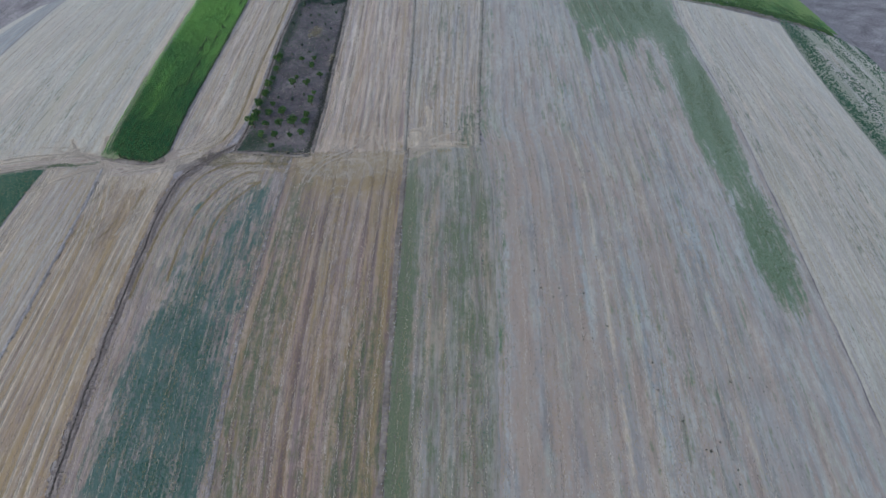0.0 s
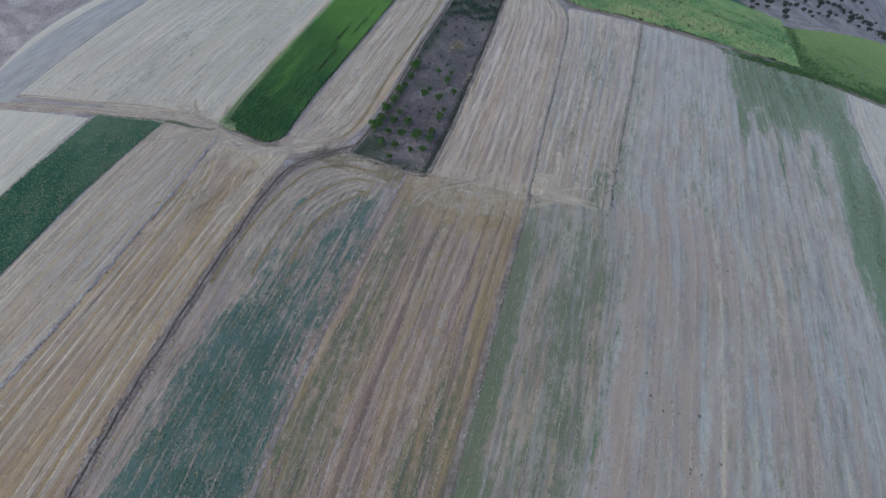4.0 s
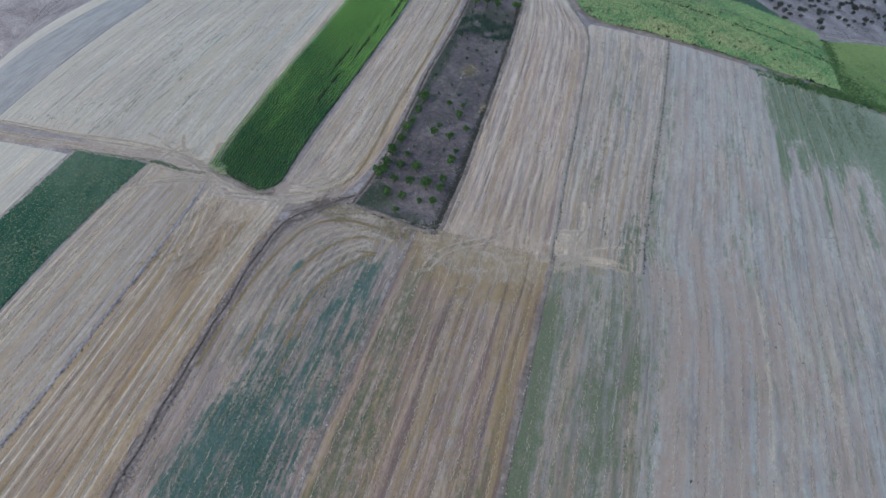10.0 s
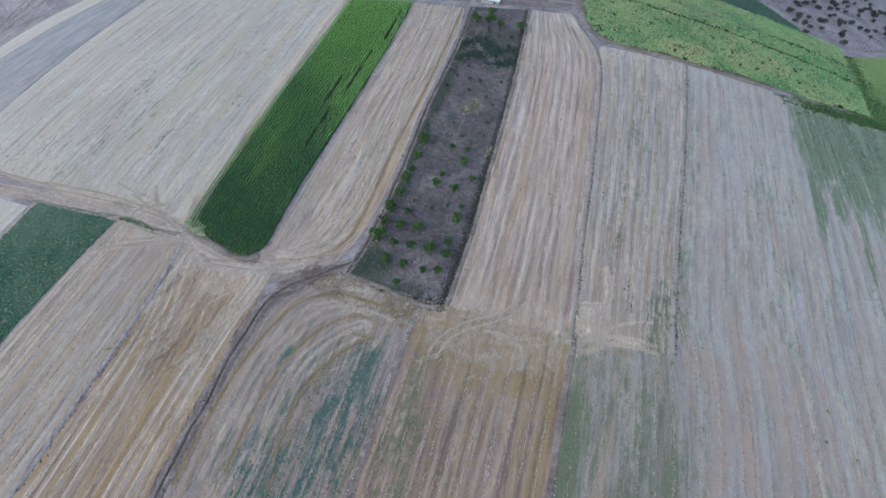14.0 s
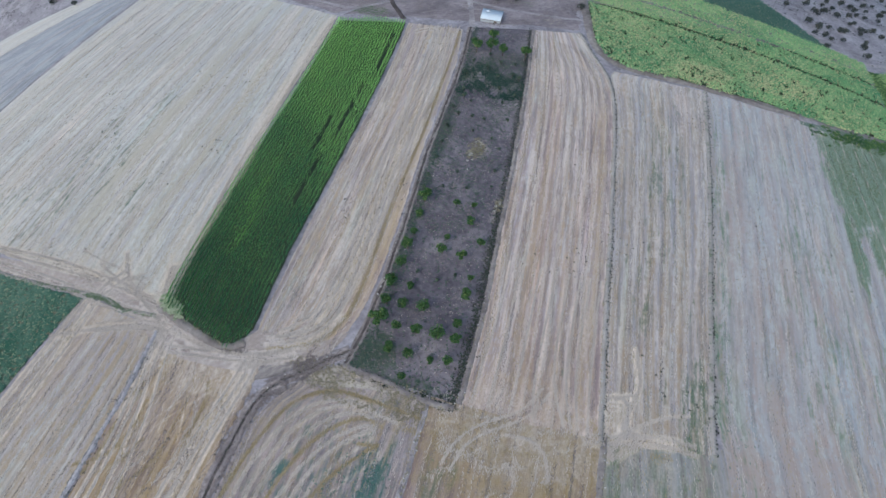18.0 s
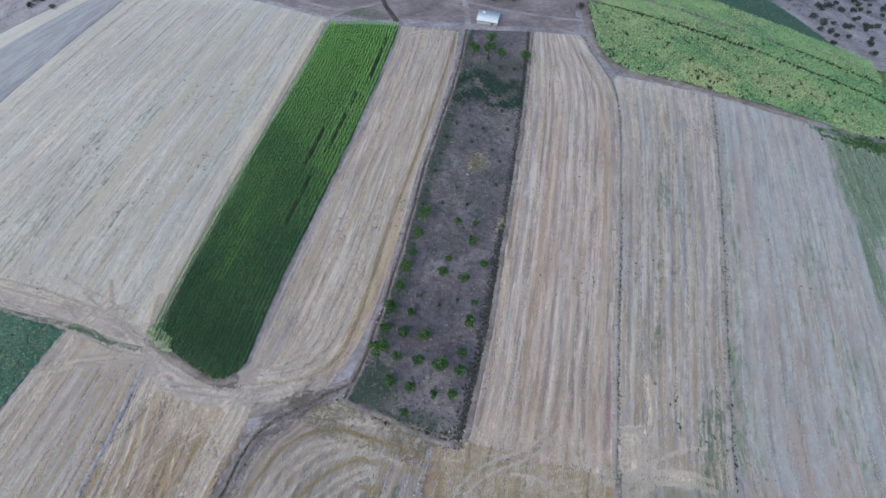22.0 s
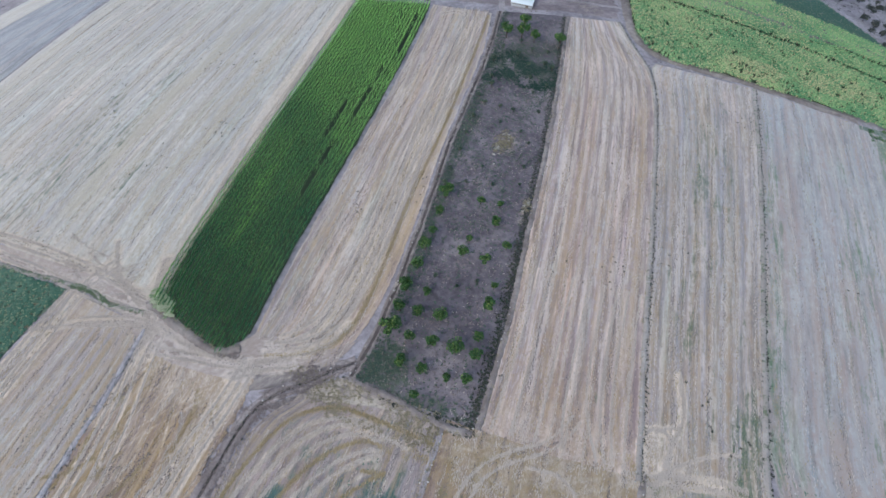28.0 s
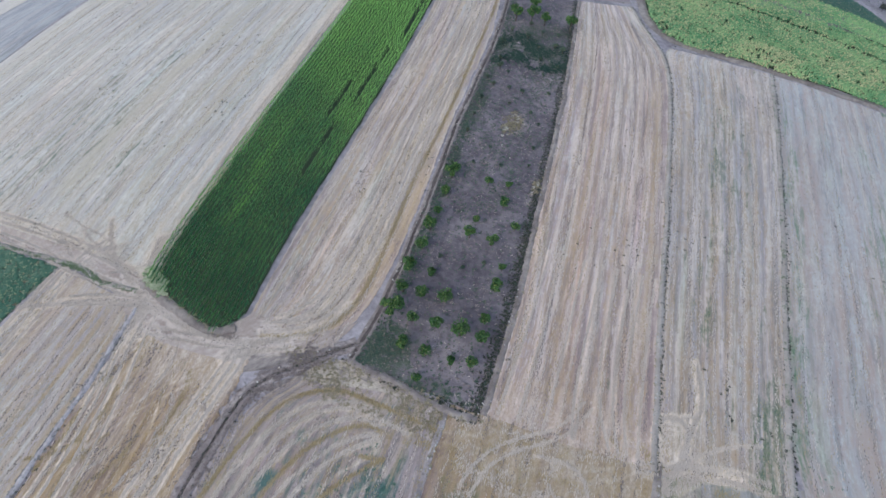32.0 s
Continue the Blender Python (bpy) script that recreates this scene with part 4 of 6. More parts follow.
ribbon("green_field_edge", [(-169.5, -60), (-167, 8), (-162, 90), (-159.2, 116), (-158.2, 134)], [(-0.8, 0.06), (-0.2, 0.3), (0.3, 0.25), (0.8, 0.06)], path_grey, "pale dry grass edge of the green field", "field edge", 0.8, 0.3, rough=0.1)
ribbon("sunflower_edge", [(-31.5, 312), (-28.5, 292), (-23.5, 274), (-13, 265.4), (7, 265), (24, 262.4), (46, 259.6)], [(-1.6, 0.05), (-0.6, 0.3), (0.3, 0.3), (1.4, 0.06)], bank_soil, "dark earth edge of the sunflower field", "field edge", 1.0, 0.6, rough=0.15)
ribbon("margin_east", [(98, 252), (122, 249.4), (146, 247), (170, 245.5), (200, 252)], [(-1.6, 0.05), (-0.5, 0.4), (0.5, 0.4), (1.6, 0.05)], bank_soil, "dark overgrown edge bank", "field edge", 1.0, 0.6, weed=0.45, rough=0.2)


# straw and clods lying along wheel tracks and swaths, gathered here and strewn further down
STRAW, OCHRE, CLODS = [], [], []
BITS_RNG = np.random.default_rng(11)


def strew(into, line, width, per_metre, broken=0.35):
    """Strews bits along a line, thick and thin by turns."""
    line = rounded(line)
    total = sum(math.dist(p, q) for p, q in zip(line, line[1:]))
    p, s = along(line, max(4, int(total * per_metre)))
    d = np.gradient(p, axis=0)
    d /= np.hypot(*d.T)[:, None]
    a = BITS_RNG.uniform(0, 50)
    wave = np.sin(s * 0.55 + a) + np.sin(s * 0.21 + 2 * a) + np.sin(s * 1.3 + 3 * a)
    keep = BITS_RNG.random(len(p)) > broken - 0.22 * wave * (broken > 0)
    o = BITS_RNG.normal(0, width * 0.42, len(p)) + 0.25 * np.sin(s * 0.11 + a)
    q = p + np.stack([d[:, 1] * o, -d[:, 0] * o], 1) + BITS_RNG.normal(0, 0.06, p.shape)
    into.append(q[keep])


def wheel_track(line, width=0.55, gauge=1.7, straw=0.3, into=None):
    """A pair of pale lines of crushed straw, with darker crumbs between."""
    for side in (-gauge / 2, gauge / 2) if gauge else (0,):
        strew(STRAW if into is None else into, beside(line, side) if side else line, width * 0.62, 40 + 46 * straw, 0.18)
    if gauge:
        strew(CLODS, line, 0.5, 6, 0.4)


def swaths(left, right, n, pale, ochre, dark, inset=0.04, wobble=0.25, low=0.0, high=1.0):
    """Rows of straw across a field between two lines."""
    a, _ = along(rounded(left), 24)
    b, _ = along(rounded(right), 24)
    i0, i1 = int(low * 24), int(high * 24) + 1
    for k in range(n):
        f = inset + (1 - 2 * inset) * (k + 0.5 + BITS_RNG.uniform(-wobble, wobble)) / n
        row = [tuple(q) for q in (a * (1 - f) + b * f)[i0:i1]]
        if pale:
            strew(STRAW, row, 0.35, pale * BITS_RNG.uniform(0.5, 1.3), 0.35)
        if dark:
            strew(CLODS, beside(row, BITS_RNG.choice([-0.7, 0.7])), 0.35, dark * BITS_RNG.uniform(0.4, 1.4), 0.45)
        if ochre:
            strew(OCHRE, beside(row, BITS_RNG.uniform(-1.6, 1.6)), 1.0, ochre * BITS_RNG.uniform(0.3, 1.4), 0.4)


for line, width, gauge, straw, ochre in TRACKS:
    if straw >= 0:
        wheel_track(line, width, gauge, straw, OCHRE if ochre else None)
swaths(CORN_R, [(u - 2.5, v) for u, v in ORCH_L], 8, 14, 6, 5)
swaths(shifted(ORCH_R, 0.8), BANK_B[:-1], 10, 20, 9, 5)
swaths(BANK_B[:-2], BANK_C, 8, 12, 5, 6)
swaths([(-226, 140), (-224, 190), (-217, 280)], [(-105, 142), (-108.6, 172), (-113.6, 233), (-118.2, 270)], 34, 6, 2.5, 3.5)
swaths([(-132.7, -60), (-131, 10), (-128.8, 64), (-126, 131)], LINE_D, 8, 4, 6, 5)
swaths(LINE_D, DITCH[:7], 12, 3, 9, 6)
swaths(DITCH[:7], LINE_F, 11, 9, 7, 4)
swaths(LINE_F, LINE_G, 10, 9, 9, 9)
swaths(LINE_G, LINE_H, 7, 3, 3, 5)
swaths([(21.8, -60), (21.6, 8), *LINE_H[2:-1], *BANK_C[1:]], [(77.0, -60), (78, 8), (80, 90), (80, 150), (72, 255)], 17, 8, 3, 3.5)
swaths(TONGUE_R, [(152, 20), (151, 146), (144, 230)], 12, 3, 2, 2.5)
for k in range(34):
    # criss-cross turning marks on the trampled headland
    v0 = BITS_RNG.uniform(124, 144)
    u0 = BITS_RNG.uniform(-38, 8) if v0 > 137 else BITS_RNG.uniform(-36, -14)
    a, r = BITS_RNG.uniform(-0.5, 0.5) + (math.pi if k % 2 else 0), BITS_RNG.uniform(4, 11)
    bend = BITS_RNG.uniform(-1.8, 1.8)
    strew((STRAW, OCHRE, STRAW)[k % 3], [(u0 + r * f * math.cos(a + bend * f), v0 + r * f * math.sin(a + bend * f) * 0.6) for f in (0, 0.3, 0.6, 1.0)], 1.1, 26, 0.35)
for k in range(22):
    # faint turning marks at the top of the golden strip
    u0, v0, a = BITS_RNG.uniform(-99, -78), BITS_RNG.uniform(110, 132), BITS_RNG.uniform(0.6, 2.4)
    strew((OCHRE, STRAW, CLODS)[k % 3], [(u0, v0), (u0 + 4 * math.cos(a), v0 - 5 * math.sin(a)), (u0 + 9 * math.cos(a + 0.3), v0 - 12 * math.sin(a + 0.3))], 0.5, (26, 22, 12)[k % 3], 0.3)
for k in range(10):
    u0, v0, a = BITS_RNG.uniform(-128, -104), BITS_RNG.uniform(138, 150), BITS_RNG.uniform(-0.9, 0.9)
    strew(STRAW, [(u0 - 9 * math.cos(a), v0 - 5 * math.sin(a)), (u0, v0), (u0 + 8 * math.cos(a + 0.4), v0 + 5 * math.sin(a + 0.4))], 0.5, 22, 0.35)

# lanes on the far slope
ribbon("lane", [(-82, 330), (-75.2, 300), (-69.6, 283), (-66.2, 271.5)], flat(2.0, 0.05), lane_dirt, "grey dirt lane down from the hill", "lane", 1.5, 0.4)
ribbon("lane", [(-90, 297), (-76, 296), (-53, 292.4), (-30.6, 294), (-10, 300)], flat(1.5, 0.04), lane_dirt, "pale dirt lane across the slope", "lane", 1.5, 0.5)
ribbon("lane", [(30, 375), (48.3, 348.4), (61.5, 330), (73.4, 317), (87, 311), (120, 331), (186, 372), (240, 408)], flat(2.4, 0.06), lane_dirt, "pale dirt lane along the far field", "lane", 1.5, 0.5)
ribbon("lane", [(-180, 294), (-150, 290), (-122, 279), (-112, 280), (-101, 290), (-82, 297)], flat(1.6, 0.04), lane_dirt, "faint dirt lane above the fields", "lane", 1.5, 0.6)
ribbon("gully", [(-106, 294), (-102, 287), (-99.5, 283.3), (-93, 275.5)], [(-0.9, 0.0), (-0.4, 0.3), (0.0, 0.06), (0.4, 0.3), (0.9, 0.0)], ditch_shade_soil, "small dark gully above the maize", "ditch", 0.8, 0.4, rough=0.1)
ribbon("lane", [(-360, 262), (-290, 300), (-250, 330)], flat(1.5, 0.04), lane_dirt, "dark lane on the grey slope", "lane", 1.5, 0.5)

# ---- plants ----
def leaf_material(name, dark, light, dry=None, rough=0.6, through=0.25):
    """Leaves, each a little different; light comes through them; 'tint' leans a stretch towards light or dry."""
    k = Nodes(name, rough)
    isle = k.add("ShaderNodeNewGeometry").outputs["Random Per Island"]
    pos = k.add("ShaderNodeNewGeometry").outputs["Position"]
    patch = k.noise(9, 9, 3, 0.6, 3, coords=pos)
    f = k.math("ADD", k.math("MULTIPLY", isle, 0.5), k.math("MULTIPLY", k.math("SUBTRACT", patch, 0.5), 1.0))
    f = k.math("ADD", f, k.math("SUBTRACT", k.attr("tint"), 0.1), clamp=True)
    colour = k.mix(f, dark, light)
    if dry:
        colour = k.mix(k.step(k.math("ADD", isle, k.math("MULTIPLY", k.attr("dry"), 0.5)), 0.86, 0.94), colour, dry)
    k.b.inputs["Transmission Weight"].default_value = 0.0
    k.put(k.b.inputs["Base Color"], colour)
    t = k.add("ShaderNodeBsdfTranslucent")
    k.put(t.inputs[0], colour)
    m = k.add("ShaderNodeMixShader")
    m.inputs[0].default_value = through
    k.put(m.inputs[1], k.b.outputs[0])
    k.put(m.inputs[2], t.outputs[0])
    k.put(k.t.nodes["Material Output"].inputs[0], m.outputs[0])
    return k.m


maize_leaf = leaf_material("maize_leaf", (0.036, 0.215, 0.095), (0.33, 0.66, 0.19), (0.32, 0.44, 0.16))
sunflower_leaf = leaf_material("sunflower_leaf", (0.10, 0.30, 0.145), (0.39, 0.60, 0.28), (0.62, 0.585, 0.34))
weed_leaf = leaf_material("weed_leaf", (0.055, 0.14, 0.105), (0.12, 0.22, 0.155), (0.24, 0.26, 0.17))
grass_leaf = leaf_material("grass_leaf", (0.12, 0.175, 0.095), (0.20, 0.255, 0.14), (0.30, 0.27, 0.18))
tree_leaf = leaf_material("tree_leaf", (0.036, 0.10, 0.036), (0.125, 0.225, 0.068), (0.22, 0.29, 0.09))
orchard_weed = leaf_material("orchard_weed", (0.055, 0.095, 0.068), (0.13, 0.175, 0.125), (0.19, 0.18, 0.13))
shrub_leaf = leaf_material("shrub_leaf", (0.03, 0.042, 0.032), (0.07, 0.08, 0.055), (0.12, 0.105, 0.075))
bush_leaf = leaf_material("bush_leaf", (0.045, 0.056, 0.052), (0.10, 0.112, 0.092), (0.15, 0.14, 0.11))
dry_leaf = leaf_material("dry_leaf", (0.22, 0.19, 0.12), (0.45, 0.40, 0.27))
bark = plain_ground("bark", (0.05, 0.04, 0.032), (0.09, 0.072, 0.058), (0.13, 0.11, 0.09), 20, 0.2)


def quad_mesh(name, verts, material, floats=(), parent=None):
    """A mesh of separate quads or chains: verts is (n, 4, 3)."""
    me = bpy.data.meshes.new(name)
    n = len(verts)
    me.vertices.add(4 * n)
    me.vertices.foreach_set("co", np.ascontiguousarray(verts, dtype=np.float32).ravel())
    me.loops.add(4 * n)
    me.loops.foreach_set("vertex_index", np.arange(4 * n, dtype=np.int32))
    me.polygons.add(n)
    me.polygons.foreach_set("loop_start", np.arange(0, 4 * n, 4, dtype=np.int32))
    me.materials.append(material)
    for key, values in floats:
        me.attributes.new(key, "FLOAT", "POINT").data.foreach_set("value", np.repeat(np.asarray(values, dtype=np.float32), 4))
    me.update(calc_edges=True)
    ob = new(name, me)
    if parent:
        ob.parent = parent
    return ob


RNG = np.random.default_rng(7)


def leaves_template(count, reach, width, low, high, droop, segments=2, taper=0.0):
    """Leaves set round a stem: count * segments quads, (q, 4, 3)."""
    quads = []
    for i in range(count):
        a = i * 2.399 + RNG.uniform(-0.5, 0.5)
        h = low + (high - low) * (i + 0.5) / count
        r = reach * RNG.uniform(0.75, 1.1) * (1 - taper * i / count)
        out, side = np.array([math.cos(a), math.sin(a), 0]), np.array([-math.sin(a), math.cos(a), 0])
        at = [(0.02, h, 0.5), (0.5, h + 0.32 * r, 1.0), (1.0, h + (0.32 - droop) * r, 0.12)]
        if segments == 1:
            at = [(0.05, h, 0.5), (1.0, h + (0.45 - droop) * r, 0.9)]
        ring = [(out * r * f + np.array([0, 0, z]), side * width * w / 2) for f, z, w in at]
        for (c, s), (d, t) in zip(ring, ring[1:]):
            quads.append([c - s, c + s, d + t, d - t])
    return np.array(quads)


def planted(name, spots, templates, scale, material, tint=None, dry=None, parent=None, sink=0.0, lined_up=False):
    """One mesh of many plants: spots (n, 2) on the plan, each a turned and scaled copy of a template."""
    spots = np.asarray(spots, float)
    base = lie_all(spots, 0.05 - sink)
    turn = RNG.uniform(0, 2 * math.pi, len(spots))
    if lined_up:
        turn = 0.08 + RNG.normal(0, 0.12, len(spots)) + math.pi * (RNG.random(len(spots)) < 0.5)
    size = scale * RNG.uniform(0.78, 1.18, len(spots))
    pick = RNG.integers(0, len(templates), len(spots))
    tint = np.full(len(spots), 0.1) if tint is None else np.asarray(tint)
    dry = np.zeros(len(spots)) if dry is None else np.asarray(dry)
    out, tints, dries = [], [], []
    for k, tpl in enumerate(templates):
        w = np.where(pick == k)[0]
        c, s = np.cos(turn[w]) * size[w], np.sin(turn[w]) * size[w]
        x, y, z = tpl[..., 0], tpl[..., 1], tpl[..., 2]
        q = np.stack([c[:, None, None] * x - s[:, None, None] * y, s[:, None, None] * x + c[:, None, None] * y, size[w][:, None, None] * z], -1)
        out.append((q + base[w][:, None, None, :]).reshape(-1, 4, 3))
        tints.append(np.repeat(tint[w], len(tpl)))
        dries.append(np.repeat(dry[w], len(tpl)))
    return quad_mesh(name, np.concatenate(out), material, (("tint", np.concatenate(tints)), ("dry", np.concatenate(dries))), parent)


def at_height(line, v):
    p = np.array(rounded(line))
    return np.interp(v, p[:, 1], p[:, 0])


def blotch(u, v, size, seed):
    """Smooth random values at many points, about -1 to 1."""
    a = np.asarray(u) / size + seed * 1.7
    b = np.asarray(v) / size - seed * 0.9
    return (np.sin(1.1 * a + 2.0 * np.sin(0.7 * b + seed)) + np.sin(1.3 * b + 1.7 * np.sin(0.9 * a - seed)) + 0.6 * np.sin(2.9 * a + 2.3 * b)) / 2.6


# maize: rows of plants, each a part
def build_maize():
    field_root = tagged(new("maize_field"), "tall green maize standing in close rows", "maize")
    field_root.location = lie(-95, 205)
    shapes = [leaves_template(9, 0.6, 0.2, 1.3, 1.72, 0.45, taper=0.5) * np.array([0.22, 1.1, 1.0]) for _ in range(6)]
    for s in range(len(shapes)):
        stalk = np.array([[[-0.03, 0, 0], [0.03, 0, 0], [0.015, 0, 1.9], [-0.015, 0, 1.9]], [[-0.04, 0.03, 1.8], [0.04, -0.03, 1.8], [0.07, 0.05, 2.05], [-0.05, 0.06, 2.0]]])
        shapes[s] = np.concatenate([shapes[s], stalk])
    rows = 25
    root = field_root.matrix_basis.inverted()
    for r in range(rows):
        f = (r + 0.5) / rows
        v = np.arange(135.6, 274.5, 0.3)
        u = at_height(CORN_L, v) * (1 - f) + at_height(CORN_R, v) * f
        low = 141.8 - 5.8 * min(f / 0.86, 1) + (4.5 * (f - 0.86) / 0.14 if f > 0.86 else 0)
        high = 269.5 + 4.2 * f - 0.8 * math.sin(f * 9)
        keep = (v > low + 0.5 * math.sin(r * 2.1)) & (v < high)
        # failed stretches of a few rows
        for row, v0, v1 in ((19, 178, 196), (20, 206, 232), (16, 196, 214), (22, 240, 264)):
            if r == row:
                keep &= (v < v0) | (v > v1) | (RNG.random(len(v)) < 0.12 + 0.5 * (np.sin(v * 0.31 + row) > 0.8))
        keep &= RNG.random(len(v)) > 0.03
        u, v = u[keep] + RNG.normal(0, 0.05, keep.sum()), v[keep] + RNG.normal(0, 0.05, keep.sum())
        tint = 0.1 + 0.2 * blotch(u, v, 14, 2) + 0.1 * blotch(u, v, 5, 8) + 0.85 * np.clip((v - 165) / 90, 0, 1) + (0.3 if f > 0.72 else 0.0) * np.clip((v - 175) / 30, 0, 1)
        for su, sv, ru, rv, top in ((-96.6, 166, 1.4, 8, 0.75), (-99.2, 180, 1.8, 9, 0.8), (-100, 194, 1.4, 8, 0.55), (-84, 225, 2.5, 45, 0.25)):
            tint = np.maximum(tint, top * np.clip(1.4 - ((u - su) / ru) ** 2 - ((v - sv) / rv) ** 2, 0, 1))
        edge = np.where(f < 0.06, 0.45, 0.0) + RNG.uniform(-0.1, 0.1)
        part = planted("maize_row", np.stack([u, v], 1), shapes, 0.8, maize_leaf, tint + edge, np.where((v < 144) & (f < 0.25), 0.2, 0.0), field_root, lined_up=True)
        part.matrix_parent_inverse = root


build_maize()


def build_sunflowers():
    shapes = []
    for _ in range(6):
        leaf = leaves_template(7, 0.5, 0.34, 0.45, 1.25, 0.62)
        a = RNG.uniform(0, 6.28)
        o = np.array([math.cos(a) * 0.16, math.sin(a) * 0.16, 1.32])
        head = np.array([[[-0.15, -0.05, 0], [0.0, -0.16, -0.03], [0.15, 0.02, 0.02], [0.02, 0.15, 0.03]]]) + o
        shapes.append(np.concatenate([leaf, head]))
    root = tagged(new("sunflower_field"), "yellow-green sunflowers in drilled rows with dark wheel lanes", "sunflowers")
    root.location = lie(30, 285)
    inv = root.matrix_basis.inverted()
    low_u, low_v = zip(*[(-33, 312), (-27, 288), (-22, 272.5), (-11, 265.4), (7, 265.4), (22, 263), (43, 261.4), (54, 258), (70, 258), (83, 257.5)])
    n = 80
    for k in range(n):
        # rows run parallel to the upper edge
        off = k * 0.98
        u = np.arange(-32.0, 84.0, 0.52)
        v = 331.5 - (u - 12.9) * 0.262 - off - 0.0011 * (u - 25) ** 2 * (off / 55)
        u, v = u + RNG.normal(0, 0.06, len(u)), v + RNG.normal(0, 0.06, len(v))
        left = np.interp(v, (268, 280, 295, 311, 322), (-18, -24, -27, -30, -24))
        keep = (v > np.interp(u, low_u, low_v) + 0.7 * blotch(u, v, 4, 3)) & (u > left) & (u < 83) & (v < 332 - (u - 12.9) * 0.3)
        keep &= (blotch(u, v, 2.2, 5) < 0.8) & (blotch(u, v, 1.1, 7) < 0.62) & (RNG.random(len(u)) > 0.06)
        if k in (11, 18, 19, 31, 32):
            keep &= RNG.random(len(u)) > 1.1
        keep &= ~((((u - 13) / 7) ** 2 + ((v - 271) / 3.2) ** 2 < 1) & (RNG.random(len(u)) > 0.72))
        if keep.sum() < 4:
            continue
        u, v = u[keep], v[keep]
        tint = 0.3 + 0.3 * blotch(u, v, 11, 4) + 0.25 * blotch(u, v, 3, 6)
        dry = np.clip(0.12 + 0.3 * blotch(u, v, 9, 8) + np.where(u < 35, 0.2, 0), 0, 0.6)
        dry = np.maximum(dry, np.where(((u - 14) / 10) ** 2 + ((v - 272) / 6) ** 2 < 1, 0.9, 0))
        dry = np.maximum(dry, np.where(((u - 42) / 14) ** 2 + ((v - 274) / 7) ** 2 < 1, 0.7, 0))
        part = planted("sunflower_row", np.stack([u, v], 1), shapes, 1.0, sunflower_leaf, tint, dry, root)
        part.matrix_parent_inverse = inv


build_sunflowers()

TUFTS = [leaves_template(7, 0.42, 0.16, 0.05, 0.22, 0.35, 1) for _ in range(5)]
LOW_LEAVES = [leaves_template(7, 0.45, 0.3, 0.15, 0.5, 0.5, 1) for _ in range(5)]


def scatter(count, u0, u1, v0, v1, density):
    """Points kept in the measure of density(u, v), an array function from 0 to 1."""
    u, v = RNG.uniform(u0, u1, count), RNG.uniform(v0, v1, count)
    keep = RNG.random(count) < density(u, v)
    return np.stack([u[keep], v[keep]], 1)


def spread(spots):
    def density(u, v):
        best = np.zeros(len(u))
        for su, sv, ru, rv, top, lean in spots:
            d = ((u - su - lean * (v - sv)) / ru) ** 2 + ((v - sv) / rv) ** 2
            best = np.maximum(best, top * np.clip(1.3 - d, 0, 1))
        return best
    return density


def stuff(name, spots, shapes, scale, material, label, category, tint=None, dry=None, sink=0.0, lined_up=False):
    return tagged(planted(name, spots, shapes, scale, material, tint, dry, sink=sink, lined_up=lined_up), label, category, kind="stuff")


def along_line(line, step, side, spread_m):
    q, _ = along(rounded(line), int(sum(math.dist(a, b) for a, b in zip(line, line[1:])) / step))
    return q + np.stack([RNG.normal(side, spread_m, len(q)), RNG.normal(0, 0.3, len(q))], 1)


# the dark leafy field below the track
def low_field(u, v):
    left, right = at_height([(-171, -60), (-166, 8), (-161, 90), (-158.2, 116), (-157.2, 134)], v), at_height([(-135, -60), (-132.9, 8), (-131, 64), (-129.7, 89), (-128.6, 112), (-126, 136)], v)
    return ((u > left) & (u < right)) * np.clip(0.75 + 0.35 * blotch(u, v, 7, 1), 0, 1)


p = scatter(42000, -172, -125, -58, 136, lambda u, v: low_field(u, v) * (v < 134 + (u + 157) * 0.075))
meadow_leaf = leaf_material("meadow_leaf", (0.10, 0.24, 0.085), (0.33, 0.47, 0.18), (0.42, 0.48, 0.22))
crop_leaf = leaf_material("crop_leaf", (0.036, 0.135, 0.082), (0.185, 0.29, 0.20), (0.32, 0.37, 0.22))
stuff("leafy_crop", p, LOW_LEAVES, 1.0, crop_leaf, "low dark green leafy crop", "leafy crop", 0.25 * blotch(p[:, 0], p[:, 1], 9, 2) + 0.5 * np.clip((p[:, 1] - 96) / 34, 0, 1))
p = scatter(9000, -168, -125, 60, 136, lambda u, v: low_field(u, v) * (v < 134 + (u + 157) * 0.075) * np.clip(0.05 + 0.2 * np.clip((v - 105) / 25, 0, 1) + 0.3 * np.exp(-((u + 129.5 + (132 - v) * 0.03) / 2.5) ** 2) + 0.12 * (blotch(u, v, 8, 4) > 0.5), 0, 1))
stuff("flowering_weeds", p, TUFTS, 1.0, dry_leaf, "pale flowering weed heads in the leafy crop", "weeds")
p = scatter(60000, 84, 225, 254, 390, lambda u, v: (v < 306 + (u - 88) * 0.62) * (v > 255) * np.clip(0.7 + 0.4 * blotch(u, v, 8, 3), 0, 1))
stuff("leafy_crop", p, LOW_LEAVES, 1.1, meadow_leaf, "yellowish green low crop with a dark margin", "leafy crop", 0.42 + 0.3 * (p[:, 1] - 275) / 25 + 0.25 * blotch(p[:, 0], p[:, 1], 7, 4))
p = scatter(9000, 14, 84, 305, 350, lambda u, v: (v > 333 - (u - 12.9) * 0.3) * (v < 352 - (u - 44) * 1.35) * 0.9)
stuff("leafy_crop", p, LOW_LEAVES, 1.1, weed_leaf, "dense green low crop on the far slope", "leafy crop", np.full(len(p), 0.25))
